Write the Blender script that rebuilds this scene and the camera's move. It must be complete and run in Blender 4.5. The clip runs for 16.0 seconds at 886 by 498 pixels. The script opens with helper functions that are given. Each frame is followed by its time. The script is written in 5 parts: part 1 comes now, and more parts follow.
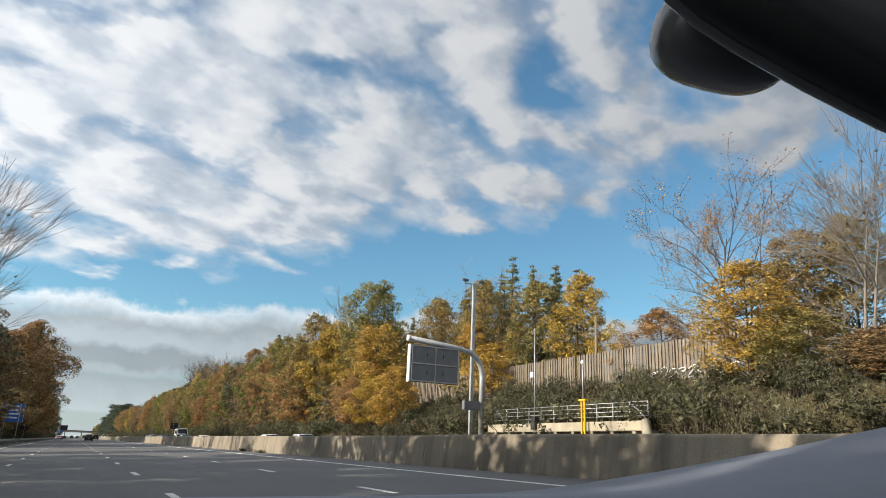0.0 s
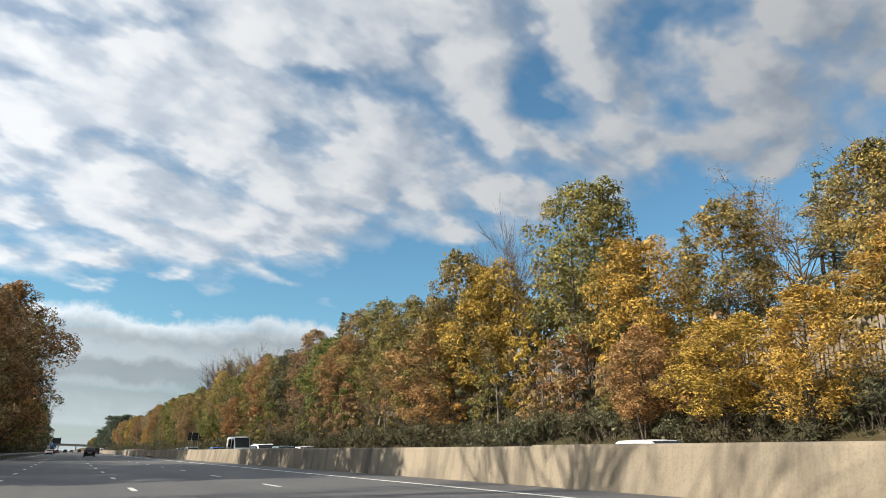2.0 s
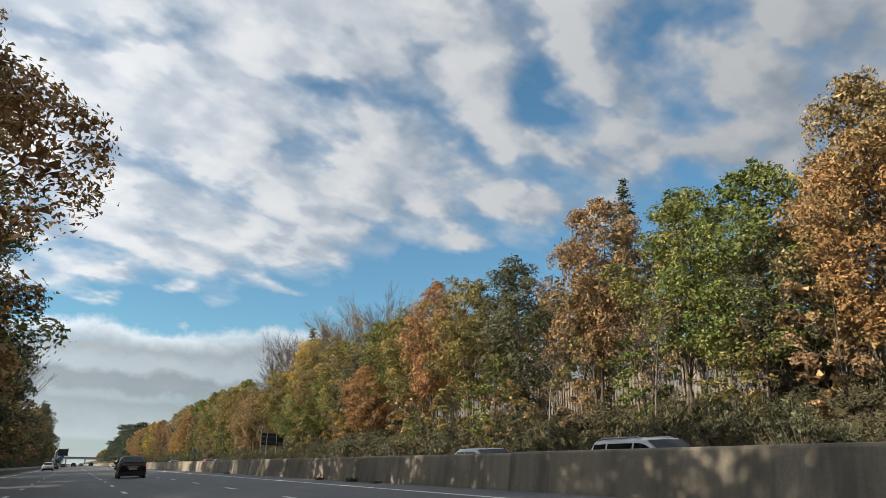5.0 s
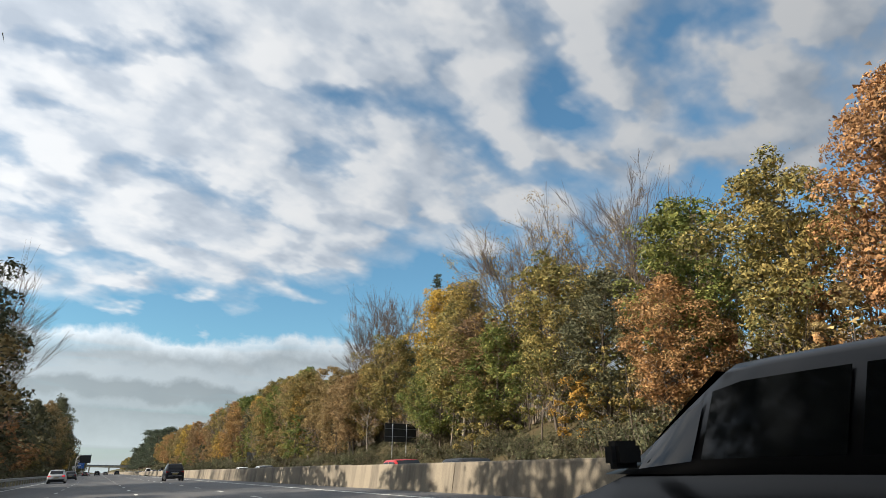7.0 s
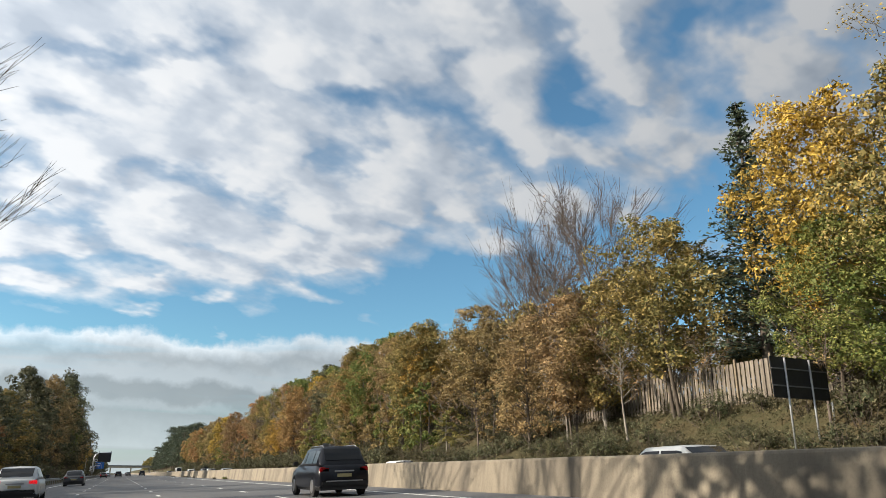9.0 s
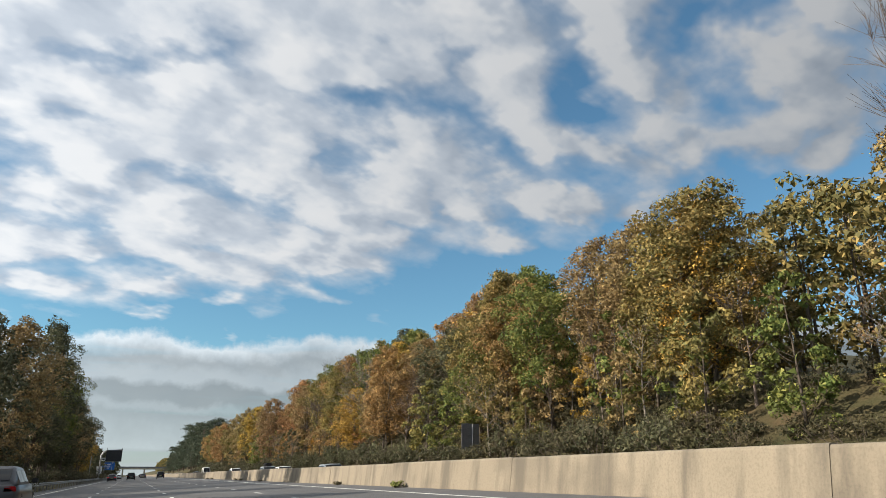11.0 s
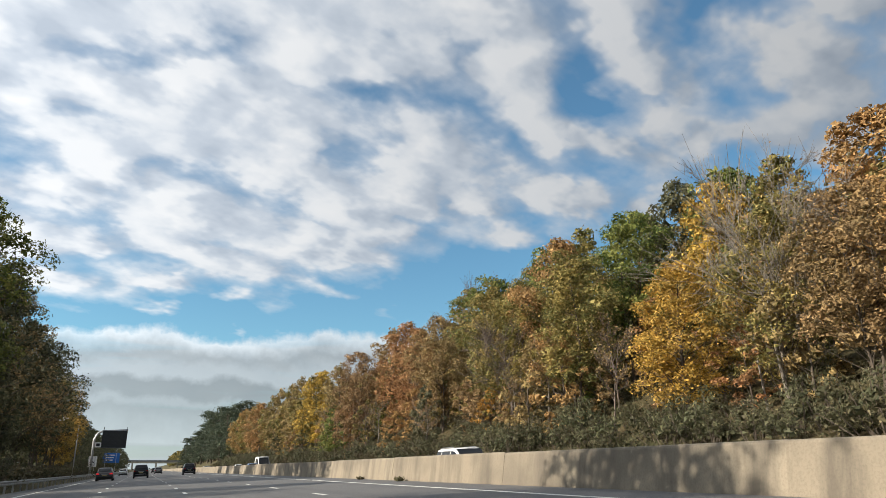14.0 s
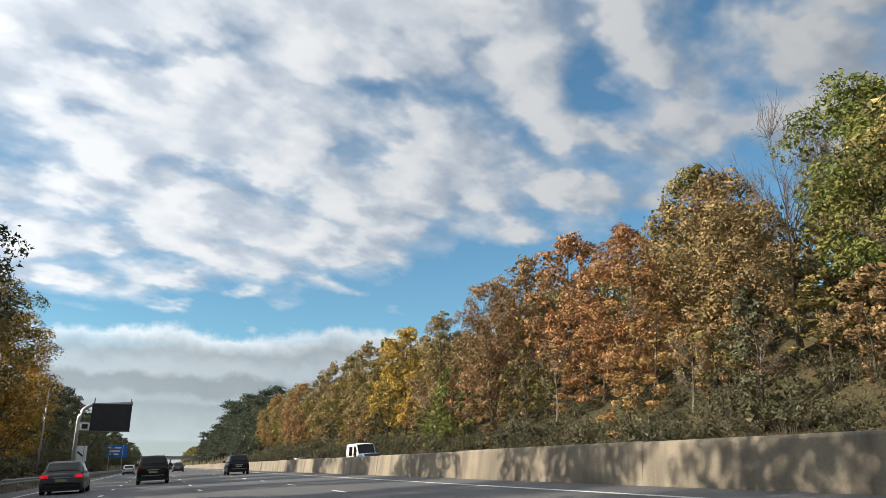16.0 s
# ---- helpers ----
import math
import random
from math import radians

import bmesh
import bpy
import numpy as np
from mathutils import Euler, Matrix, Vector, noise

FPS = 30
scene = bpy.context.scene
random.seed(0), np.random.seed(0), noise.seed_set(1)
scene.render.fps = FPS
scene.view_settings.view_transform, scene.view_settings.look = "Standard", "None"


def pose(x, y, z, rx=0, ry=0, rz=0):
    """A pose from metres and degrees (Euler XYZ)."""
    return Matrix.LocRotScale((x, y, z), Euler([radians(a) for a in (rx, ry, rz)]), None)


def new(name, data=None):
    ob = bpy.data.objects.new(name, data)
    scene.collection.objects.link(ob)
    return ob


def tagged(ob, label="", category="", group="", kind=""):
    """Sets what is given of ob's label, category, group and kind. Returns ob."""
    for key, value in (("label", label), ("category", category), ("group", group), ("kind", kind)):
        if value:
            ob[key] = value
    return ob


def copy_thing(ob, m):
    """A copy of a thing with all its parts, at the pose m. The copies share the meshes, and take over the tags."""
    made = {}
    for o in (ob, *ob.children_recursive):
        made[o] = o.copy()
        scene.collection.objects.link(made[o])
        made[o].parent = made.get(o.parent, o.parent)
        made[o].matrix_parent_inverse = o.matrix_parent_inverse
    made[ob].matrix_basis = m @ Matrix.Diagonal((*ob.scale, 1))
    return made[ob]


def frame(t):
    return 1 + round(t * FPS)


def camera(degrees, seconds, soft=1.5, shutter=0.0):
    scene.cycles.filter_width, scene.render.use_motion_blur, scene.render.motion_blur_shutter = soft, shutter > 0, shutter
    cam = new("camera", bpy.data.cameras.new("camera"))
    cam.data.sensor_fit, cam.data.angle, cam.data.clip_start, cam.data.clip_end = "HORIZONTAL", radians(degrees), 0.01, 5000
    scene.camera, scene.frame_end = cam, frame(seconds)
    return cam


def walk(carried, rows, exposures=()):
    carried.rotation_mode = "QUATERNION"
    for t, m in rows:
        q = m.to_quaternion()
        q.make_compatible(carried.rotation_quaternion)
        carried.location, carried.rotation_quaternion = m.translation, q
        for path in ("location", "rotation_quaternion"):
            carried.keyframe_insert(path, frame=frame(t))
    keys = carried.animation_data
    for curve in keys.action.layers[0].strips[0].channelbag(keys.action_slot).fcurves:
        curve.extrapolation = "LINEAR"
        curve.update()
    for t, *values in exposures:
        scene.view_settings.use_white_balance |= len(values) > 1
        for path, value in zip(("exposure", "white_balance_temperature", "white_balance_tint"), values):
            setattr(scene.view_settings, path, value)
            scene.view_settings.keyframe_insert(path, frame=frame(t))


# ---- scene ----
cam = camera(63.8, 16.0, soft=0.8)

# seconds, metres along the road, yaw to the right of the road, pitch, roll
PATH = [
    (0, 0.00, 26.13, 15.93, -2.40), (0.5, 13.75, 26.69, 16.29, -2.67), (1, 27.50, 26.64, 16.49, -2.50),
    (1.5, 41.25, 26.62, 16.65, -2.19), (2, 55.00, 26.47, 16.80, -2.00), (2.5, 68.75, 26.56, 16.87, -1.75),
    (3, 82.50, 26.57, 16.90, -1.59), (3.5, 96.26, 26.42, 16.98, -1.41), (4, 110.01, 26.37, 17.03, -1.19),
    (4.5, 123.77, 26.22, 17.20, -1.20), (5, 137.52, 26.07, 17.37, -1.12), (6.25, 171.92, 25.2, 17.72, -0.98),
    (7.5, 206.32, 24.20, 17.90, -0.81), (8, 220.09, 23.84, 17.82, -0.70), (8.5, 233.85, 23.44, 17.77, -0.56),
    (9, 247.62, 23.30, 17.75, -0.56), (10.25, 282.04, 22.85, 17.71, -0.25), (11.5, 316.46, 22.47, 17.68, -0.01),
    (12, 330.23, 22.36, 17.70, -0.08), (12.5, 344.00, 22.26, 17.52, -0.15), (13, 357.78, 22.23, 17.47, -0.08),
    (13.5, 371.55, 22.20, 17.37, 0.02), (14, 385.33, 21.98, 17.24, 0.04), (14.5, 399.11, 21.78, 17.19, 0.12),
    (15, 412.88, 21.61, 17.15, 0.29), (15.5, 426.66, 21.34, 17.06, 0.21), (16, 440.44, 21.13, 16.95, 0.16),
]
EYE = 1.02
walk(cam, [(t, pose(0, y, EYE, 90 + pitch, 0, -yaw) @ pose(0, 0, 0, 0, 0, -roll)) for t, y, yaw, pitch, roll in PATH],
     exposures=((0, 0.0), (4, 0.0), (5, -0.08), (7.5, 0.0), (9, 0.0), (11.5, -0.15), (13, -0.18), (13.6, 0.0), (16, 0.0)))

# ---- light ----
SUN_AZ = 9.0   # degrees ahead of due left of the road
SUN_EL = 24.0
to_sun = Vector((-math.cos(radians(SUN_AZ)) * math.cos(radians(SUN_EL)), math.sin(radians(SUN_AZ)) * math.cos(radians(SUN_EL)), math.sin(radians(SUN_EL))))
sun = new("sun", bpy.data.lights.new("sun", "SUN"))
sun.data.energy, sun.data.angle, sun.data.color = 8.0, radians(0.5), (1.0, 0.89, 0.74)
sun.rotation_mode = "QUATERNION"
sun.rotation_quaternion = to_sun.to_track_quat("Z", "Y")

world = bpy.data.worlds.new("sky")
scene.world = world
world.use_nodes = True
wt = world.node_tree
wt.nodes.clear()


def wn(kind, **values):
    n = wt.nodes.new(kind)
    for k, v in values.items():
        n.inputs[k].default_value = v
    return n


def wmath(op, a, b=None, c=None):
    n = wt.nodes.new("ShaderNodeMath")
    n.operation = op
    for i, v in enumerate((a, b, c)):
        if v is None:
            continue
        if isinstance(v, (int, float)):
            n.inputs[i].default_value = v
        else:
            wt.links.new(v, n.inputs[i])
    return n.outputs[0]


def wramp(fac, stops, colour=False):
    n = wt.nodes.new("ShaderNodeValToRGB")
    r = n.color_ramp
    while len(r.elements) < len(stops):
        r.elements.new(0.5)
    for e, (p, v) in zip(r.elements, stops):
        e.position, e.color = p, (*v, 1) if colour else (v, v, v, 1)
    wt.links.new(fac, n.inputs[0])
    return n.outputs[0]


sky_tex = wt.nodes.new("ShaderNodeTexSky")
sky_tex.sky_type, sky_tex.sun_disc = "NISHITA", False
sky_tex.sun_elevation, sky_tex.sun_rotation = radians(SUN_EL), math.atan2(to_sun.x, to_sun.y)
sky_tex.dust_density, sky_tex.ozone_density = 0.2, 3.0
sky_bg = wn("ShaderNodeBackground", Strength=0.15)
tint = wt.nodes.new("ShaderNodeMix")
tint.data_type, tint.blend_type = "RGBA", "MULTIPLY"
tint.inputs[0].default_value, tint.inputs[7].default_value = 1.0, (0.78, 1.04, 1.0, 1)
wt.links.new(sky_tex.outputs[0], tint.inputs[6])
wt.links.new(tint.outputs[2], sky_bg.inputs[0])
tc = wt.nodes.new("ShaderNodeTexCoord")
sep = wt.nodes.new("ShaderNodeSeparateXYZ")
wt.links.new(tc.outputs["Generated"], sep.inputs[0])
elev = wmath("MAXIMUM", sep.outputs[2], 0.0)
# the cloud sheet: directions laid on a level plane, bent by the earth's curve
down = wmath("ADD", elev, 0.30)
flat = wt.nodes.new("ShaderNodeCombineXYZ")
wt.links.new(wmath("DIVIDE", sep.outputs[0], down), flat.inputs[0])
wt.links.new(wmath("DIVIDE", sep.outputs[1], down), flat.inputs[1])
turn = wt.nodes.new("ShaderNodeMapping")
turn.vector_type = "TEXTURE"
turn.inputs["Rotation"].default_value = (0, 0, radians(19))
turn.inputs["Scale"].default_value = (1.2, 1.0, 1.0)
turn.inputs["Location"].default_value = (3.1, 1.7, 0.0)
wt.links.new(flat.outputs[0], turn.inputs[0])


def puffs(at):
    """Rounded cloud cells broken up by finer billows."""
    cell = wn("ShaderNodeTexVoronoi", Scale=9.5, Randomness=1.0)
    cell.feature = "SMOOTH_F1"
    cell.inputs["Smoothness"].default_value = 0.75
    wob = wn("ShaderNodeTexNoise", Scale=5.0, Detail=4.0, Roughness=0.6)
    wt.links.new(at, wob.inputs["Vector"])
    add = wt.nodes.new("ShaderNodeVectorMath")
    add.operation = "MULTIPLY_ADD"
    wt.links.new(wob.outputs[1], add.inputs[0])
    add.inputs[1].default_value = (0.30, 0.30, 0.0)
    wt.links.new(at, add.inputs[2])
    wt.links.new(add.outputs[0], cell.inputs["Vector"])
    fine = wn("ShaderNodeTexNoise", Scale=9.0, Detail=6.0, Roughness=0.55, Distortion=0.2)
    wt.links.new(at, fine.inputs["Vector"])
    return wmath("ADD", wmath("MULTIPLY", cell.outputs["Distance"], -0.62), wmath("MULTIPLY", fine.outputs[0], 0.42))


big = wn("ShaderNodeTexNoise", Scale=1.5, Detail=2.0, Roughness=0.5, Distortion=0.3)
wt.links.new(turn.outputs[0], big.inputs["Vector"])
sunward = wt.nodes.new("ShaderNodeVectorMath")
sunward.inputs[1].default_value = (-0.055, 0.03, 0.0)
wt.links.new(turn.outputs[0], sunward.inputs[0])
here, beside = puffs(turn.outputs[0]), puffs(sunward.outputs[0])
# how much cloud stands at each height: a clear band that climbs to the right, then the broken sheet
climb = wmath("MULTIPLY_ADD", sep.outputs[0], -0.17, elev)
cover = wramp(climb, [(0.0, 0.10), (0.17, 0.14), (0.205, 0.30), (0.24, 0.54), (0.31, 0.635), (0.75, 0.665)])
field = wmath("ADD", wmath("MULTIPLY", big.outputs[0], 0.40), here)
dens = wmath("ADD", wmath("ADD", field, 0.36), wmath("SUBTRACT", cover, 0.5))
dens = wmath("SUBTRACT", dens, wmath("MULTIPLY", wmath("MAXIMUM", wmath("SUBTRACT", sep.outputs[0], 0.30), 0.0), 0.16))
# a few wider rents in the sheet: the way to each and its breadth
for rent in ((0.228, 0.851, 0.473, 0.085), (0.53, 0.74, 0.42, 0.07), (0.515, 0.68, 0.52, 0.07), (0.64, 0.62, 0.45, 0.06), (0.0, 0.85, 0.53, 0.06)):
    far = wt.nodes.new("ShaderNodeVectorMath")
    far.operation = "DISTANCE"
    wt.links.new(tc.outputs["Generated"], far.inputs[0])
    far.inputs[1].default_value = rent[:3]
    dens = wmath("SUBTRACT", dens, wmath("MULTIPLY", wmath("MAXIMUM", wmath("SUBTRACT", 1.0, wmath("DIVIDE", far.outputs["Value"], rent[3] * 1.5)), 0.0), 0.20))
sheet = wramp(dens, [(0.28, 0.0), (0.43, 0.42), (0.56, 0.92), (1.0, 1.0)])
# the far bank of layer cloud along the horizon, with a billowed upper edge
strips = wt.nodes.new("ShaderNodeMapping")
strips.inputs["Scale"].default_value = (3.0, 3.0, 30.0)
wt.links.new(tc.outputs["Generated"], strips.inputs[0])
edge = wn("ShaderNodeTexNoise", Scale=9.0, Detail=8.0, Roughness=0.62)
layer = wn("ShaderNodeTexNoise", Scale=1.0, Detail=6.0, Roughness=0.5, Distortion=0.4)
wt.links.new(tc.outputs["Generated"], edge.inputs["Vector"])
wt.links.new(strips.outputs[0], layer.inputs["Vector"])
height_in = wmath("ADD", elev, wmath("MULTIPLY_ADD", edge.outputs[0], 0.085, -0.042))
bank = wmath("MULTIPLY", wramp(height_in, [(0.0, 0.9), (0.172, 0.95), (0.182, 0.0), (1.0, 0.0)]), wramp(layer.outputs[0], [(0.30, 0.70), (0.46, 1.0)]))
alpha = wmath("MAXIMUM", sheet, bank)
# billows: bright towards the sun, grey where they are thick or turned away
relief = wmath("MULTIPLY_ADD", wmath("SUBTRACT", here, beside), 2.0, 0.5)
thick = wmath("MULTIPLY_ADD", wmath("SUBTRACT", dens, 0.5), -0.25, relief)
tone = wramp(thick, [(0.05, (0.50, 0.56, 0.64)), (0.38, (0.62, 0.675, 0.745)), (0.58, (0.76, 0.795, 0.835)), (0.85, (0.87, 0.885, 0.90))], True)
cloud_bg = wn("ShaderNodeBackground", Strength=1.0)
flat_tone = wt.nodes.new("ShaderNodeMix")
flat_tone.data_type = "RGBA"
wt.links.new(wramp(height_in, [(0.0, 1.0), (0.170, 0.85), (0.20, 0.0), (1.0, 0.0)]), flat_tone.inputs[0])
wt.links.new(tone, flat_tone.inputs[6])
flat_tone.inputs[7].default_value = (0.70, 0.785, 0.84, 1)
wt.links.new(flat_tone.outputs[2], cloud_bg.inputs[0])
# clouds glow towards the sun's side of the sky and dull away from it
low_grey = wramp(height_in, [(0.0, 0.84), (0.03, 0.78), (0.055, 0.64), (0.07, 0.56), (0.08, 0.68), (0.09, 0.52), (0.11, 0.50), (0.12, 0.76), (0.132, 0.74), (0.146, 0.60), (0.158, 0.82), (0.172, 1.12), (0.20, 1.0)])
streak = wramp(wmath("MULTIPLY_ADD", elev, 2.2, layer.outputs[0]), [(0.42, 0.74), (0.62, 1.0)])
glow = wmath("MINIMUM", wmath("MULTIPLY_ADD", sep.outputs[0], -0.66, 1.06), 1.45)
wt.links.new(wmath("MULTIPLY", wmath("MULTIPLY", glow, streak), low_grey), cloud_bg.inputs[1])
mix = wt.nodes.new("ShaderNodeMixShader")
wt.links.new(alpha, mix.inputs[0])
wt.links.new(sky_bg.outputs[0], mix.inputs[1])
wt.links.new(cloud_bg.outputs[0], mix.inputs[2])
w_out = wt.nodes.new("ShaderNodeOutputWorld")
wt.links.new(mix.outputs[0], w_out.inputs[0])

# ---- materials ----
class Mat:
    """A node material with a Principled shader and a few short ways to feed it."""

    def __init__(self, name, rough=0.8, metal=0.0, spec=0.4):
        self.m = bpy.data.materials.new(name)
        self.m.use_nodes = True
        self.t = self.m.node_tree
        self.b = self.t.nodes["Principled BSDF"]
        self.b.inputs["Roughness"].default_value = rough
        self.b.inputs["Metallic"].default_value = metal
        self.b.inputs["Specular IOR Level"].default_value = spec

    def node(self, kind):
        return self.t.nodes.new(kind)

    def link(self, a, b):
        self.t.links.new(a, b)

    def coords(self, kind="Object", scale=(1, 1, 1)):
        c, mp = self.node("ShaderNodeTexCoord"), self.node("ShaderNodeMapping")
        mp.inputs["Scale"].default_value = scale
        self.link(c.outputs[kind], mp.inputs[0])
        return mp.outputs[0]

    def world(self, scale=(1, 1, 1)):
        c, mp = self.node("ShaderNodeNewGeometry"), self.node("ShaderNodeMapping")
        mp.inputs["Scale"].default_value = scale
        self.link(c.outputs["Position"], mp.inputs[0])
        return mp.outputs[0]

    def noise(self, vec, scale, detail=4.0, rough=0.55):
        n = self.node("ShaderNodeTexNoise")
        n.inputs["Scale"].default_value, n.inputs["Detail"].default_value, n.inputs["Roughness"].default_value = scale, detail, rough
        self.link(vec, n.inputs["Vector"])
        return n.outputs[0]

    def ramp(self, fac, stops):
        n = self.node("ShaderNodeValToRGB")
        while len(n.color_ramp.elements) < len(stops):
            n.color_ramp.elements.new(0.5)
        for e, (p, c) in zip(n.color_ramp.elements, stops):
            e.position, e.color = p, (*c, 1) if isinstance(c, tuple) else (c, c, c, 1)
        self.link(fac, n.inputs[0])
        return n.outputs[0]

    def mix(self, fac, a, b, mode="MIX"):
        n = self.node("ShaderNodeMix")
        n.data_type, n.blend_type = "RGBA", mode
        for sock, v in ((n.inputs[0], fac), (n.inputs[6], a), (n.inputs[7], b)):
            if isinstance(v, (int, float)):
                sock.default_value = v
            elif isinstance(v, tuple):
                sock.default_value = (*v, 1)
            else:
                self.link(v, sock)
        return n.outputs[2]

    def colour(self, out):
        self.link(out, self.b.inputs["Base Color"])
        return self

    def bump(self, h, strength=0.3, dist=0.02):
        n = self.node("ShaderNodeBump")
        n.inputs["Strength"].default_value, n.inputs["Distance"].default_value = strength, dist
        self.link(h, n.inputs["Height"])
        self.link(n.outputs[0], self.b.inputs["Normal"])
        return self


def plain(name, rgb, rough=0.6, metal=0.0, vary=0.15, scale=6.0, spec=0.4):
    """A near-plain surface with soft soiling at two scales."""
    k = Mat(name, rough, metal, spec)
    v = k.coords()
    a, b = k.noise(v, scale, 5), k.noise(v, scale * 9, 3)
    lo, hi = tuple(c * (1 - vary) for c in rgb), tuple(min(1, c * (1 + vary)) for c in rgb)
    k.colour(k.mix(k.ramp(b, [(0.3, 0.0), (0.7, 0.35)]), k.ramp(a, [(0.3, lo), (0.7, hi)]), tuple(c * 0.8 for c in rgb)))
    return k.m


def leaf_material(name, a, b, c, thin=0.13):
    """Foliage: three tints mixed by clump, by leaf and from tree to tree, shade between clumps painted in as dark
    blotches, with light coming through.
    """
    k = Mat(name, 0.6, 0.0, 0.15)
    geo, info = k.node("ShaderNodeNewGeometry"), k.node("ShaderNodeObjectInfo")
    patch = k.noise(k.coords("Object"), 0.28, 2.5)
    col = k.mix(k.ramp(patch, [(0.38, 0.0), (0.62, 1.0)]), a, b)
    col = k.mix(k.ramp(geo.outputs["Random Per Island"], [(0.55, 0.0), (1.0, 0.9)]), col, c)
    # painted shade: noise blotches darken the leaf colour like shadowed gaps between clumps
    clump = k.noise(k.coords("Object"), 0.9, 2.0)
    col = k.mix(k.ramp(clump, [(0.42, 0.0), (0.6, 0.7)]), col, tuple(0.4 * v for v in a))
    hsv = k.node("ShaderNodeHueSaturation")
    k.link(col, hsv.inputs["Color"])
    k.link(k.ramp(info.outputs["Random"], [(0.0, 0.485), (1.0, 0.515)]), hsv.inputs["Hue"])
    val = k.node("ShaderNodeMath")
    val.operation = "MULTIPLY_ADD"
    k.link(geo.outputs["Random Per Island"], val.inputs[0])
    val.inputs[1].default_value, val.inputs[2].default_value = 0.74, 0.80
    k.link(val.outputs[0], hsv.inputs["Value"])
    hsv.inputs["Saturation"].default_value = 0.96
    k.colour(hsv.outputs[0])
    tr = k.node("ShaderNodeBsdfTranslucent")
    k.link(hsv.outputs[0], tr.inputs[0])
    mx = k.node("ShaderNodeMixShader")
    mx.inputs[0].default_value = thin
    k.link(k.b.outputs[0], mx.inputs[1])
    k.link(tr.outputs[0], mx.inputs[2])
    k.link(mx.outputs[0], k.t.nodes["Material Output"].inputs[0])
    return k.m


def bark_material(name, dark, light, scale=2.0):
    k = Mat(name, 0.9)
    n = k.noise(k.coords("Object", (4, 4, 0.8)), scale, 6)
    k.colour(k.ramp(n, [(0.3, dark), (0.7, light)])).bump(n, 0.5, 0.03)
    return k.m


def asphalt_material():
    k = Mat("asphalt", 0.78, 0.0, 0.45)
    w = k.world()
    fine, blot = k.noise(w, 60, 3), k.noise(w, 0.35, 5)
    lanes = k.noise(k.world((1.6, 0.03, 1)), 1.0, 4)
    base = k.ramp(fine, [(0.3, (0.062, 0.063, 0.066)), (0.75, (0.130, 0.130, 0.130))])
    base = k.mix(k.ramp(blot, [(0.4, 0.0), (0.75, 0.45)]), base, (0.14, 0.138, 0.132))
    base = k.mix(k.ramp(lanes, [(0.45, 0.0), (0.7, 0.5)]), base, (0.068, 0.068, 0.070))
    k.colour(base).bump(fine, 0.25, 0.01)
    return k.m


def concrete_material(name, light=(0.28, 0.24, 0.18), dark=(0.115, 0.10, 0.08)):
    k = Mat(name, 0.88)
    w = k.world()
    cloud, grain = k.noise(w, 0.5, 5), k.noise(w, 18, 4)
    streak = k.noise(k.world((0.2, 0.8, 0.16)), 1.3, 6, 0.62)
    base = k.ramp(cloud, [(0.3, tuple(0.86 * v for v in light)), (0.7, light)])
    base = k.mix(k.ramp(streak, [(0.46, 0.0), (0.64, 0.8)]), base, dark)
    base = k.mix(k.ramp(grain, [(0.45, 0.0), (0.8, 0.4)]), base, tuple(0.8 * v for v in dark))
    blot = k.noise(k.world((0.3, 0.22, 0.35)), 1.0, 3)
    base = k.mix(k.ramp(blot, [(0.52, 0.0), (0.66, 0.55)]), base, tuple(0.9 * v for v in dark))
    info = k.node("ShaderNodeObjectInfo")
    base = k.mix(1.0, base, k.ramp(info.outputs["Random"], [(0.0, (0.86, 0.855, 0.85)), (1.0, (1.0, 1.0, 0.99))]), "MULTIPLY")
    k.colour(base).bump(grain, 0.25, 0.01)
    return k.m


def soil_material():
    k = Mat("grass_and_leaf_litter", 0.95, 0.0, 0.2)
    w = k.world()
    a, b, c = k.noise(w, 0.35, 5), k.noise(w, 3.0, 5), k.noise(w, 22, 3)
    col = k.ramp(a, [(0.35, (0.040, 0.044, 0.019)), (0.5, (0.062, 0.055, 0.026)), (0.68, (0.085, 0.062, 0.032))])
    col = k.mix(k.ramp(b, [(0.45, 0.0), (0.7, 0.7)]), col, (0.07, 0.06, 0.03))
    col = k.mix(k.ramp(c, [(0.5, 0.0), (0.75, 0.5)]), col, (0.11, 0.085, 0.045))
    k.colour(col).bump(b, 0.8, 0.2)
    return k.m


def board_material():
    k = Mat("weathered_fence_boards", 0.9)
    geo = k.node("ShaderNodeNewGeometry")
    g = k.noise(k.world((1, 5, 0.5)), 2.2, 6)
    col = k.ramp(g, [(0.3, (0.12, 0.10, 0.08)), (0.7, (0.31, 0.265, 0.21))])
    col = k.mix(k.ramp(geo.outputs["Random Per Island"], [(0.0, 0.0), (1.0, 0.75)]), col, (0.12, 0.10, 0.08))
    k.colour(col).bump(g, 0.3, 0.01)
    return k.m


def paint_material(name, rgb, rough=0.28):
    k = Mat(name, rough, 0.0, 0.22)
    n = k.noise(k.coords("Object"), 3.0, 5)
    k.colour(k.mix(k.ramp(n, [(0.45, 0.0), (0.8, 0.35)]), rgb, tuple(0.75 * v + 0.012 for v in rgb)))
    k.b.inputs["Coat Weight"].default_value = 0.06
    k.b.inputs["Coat Roughness"].default_value = 0.12
    return k.m


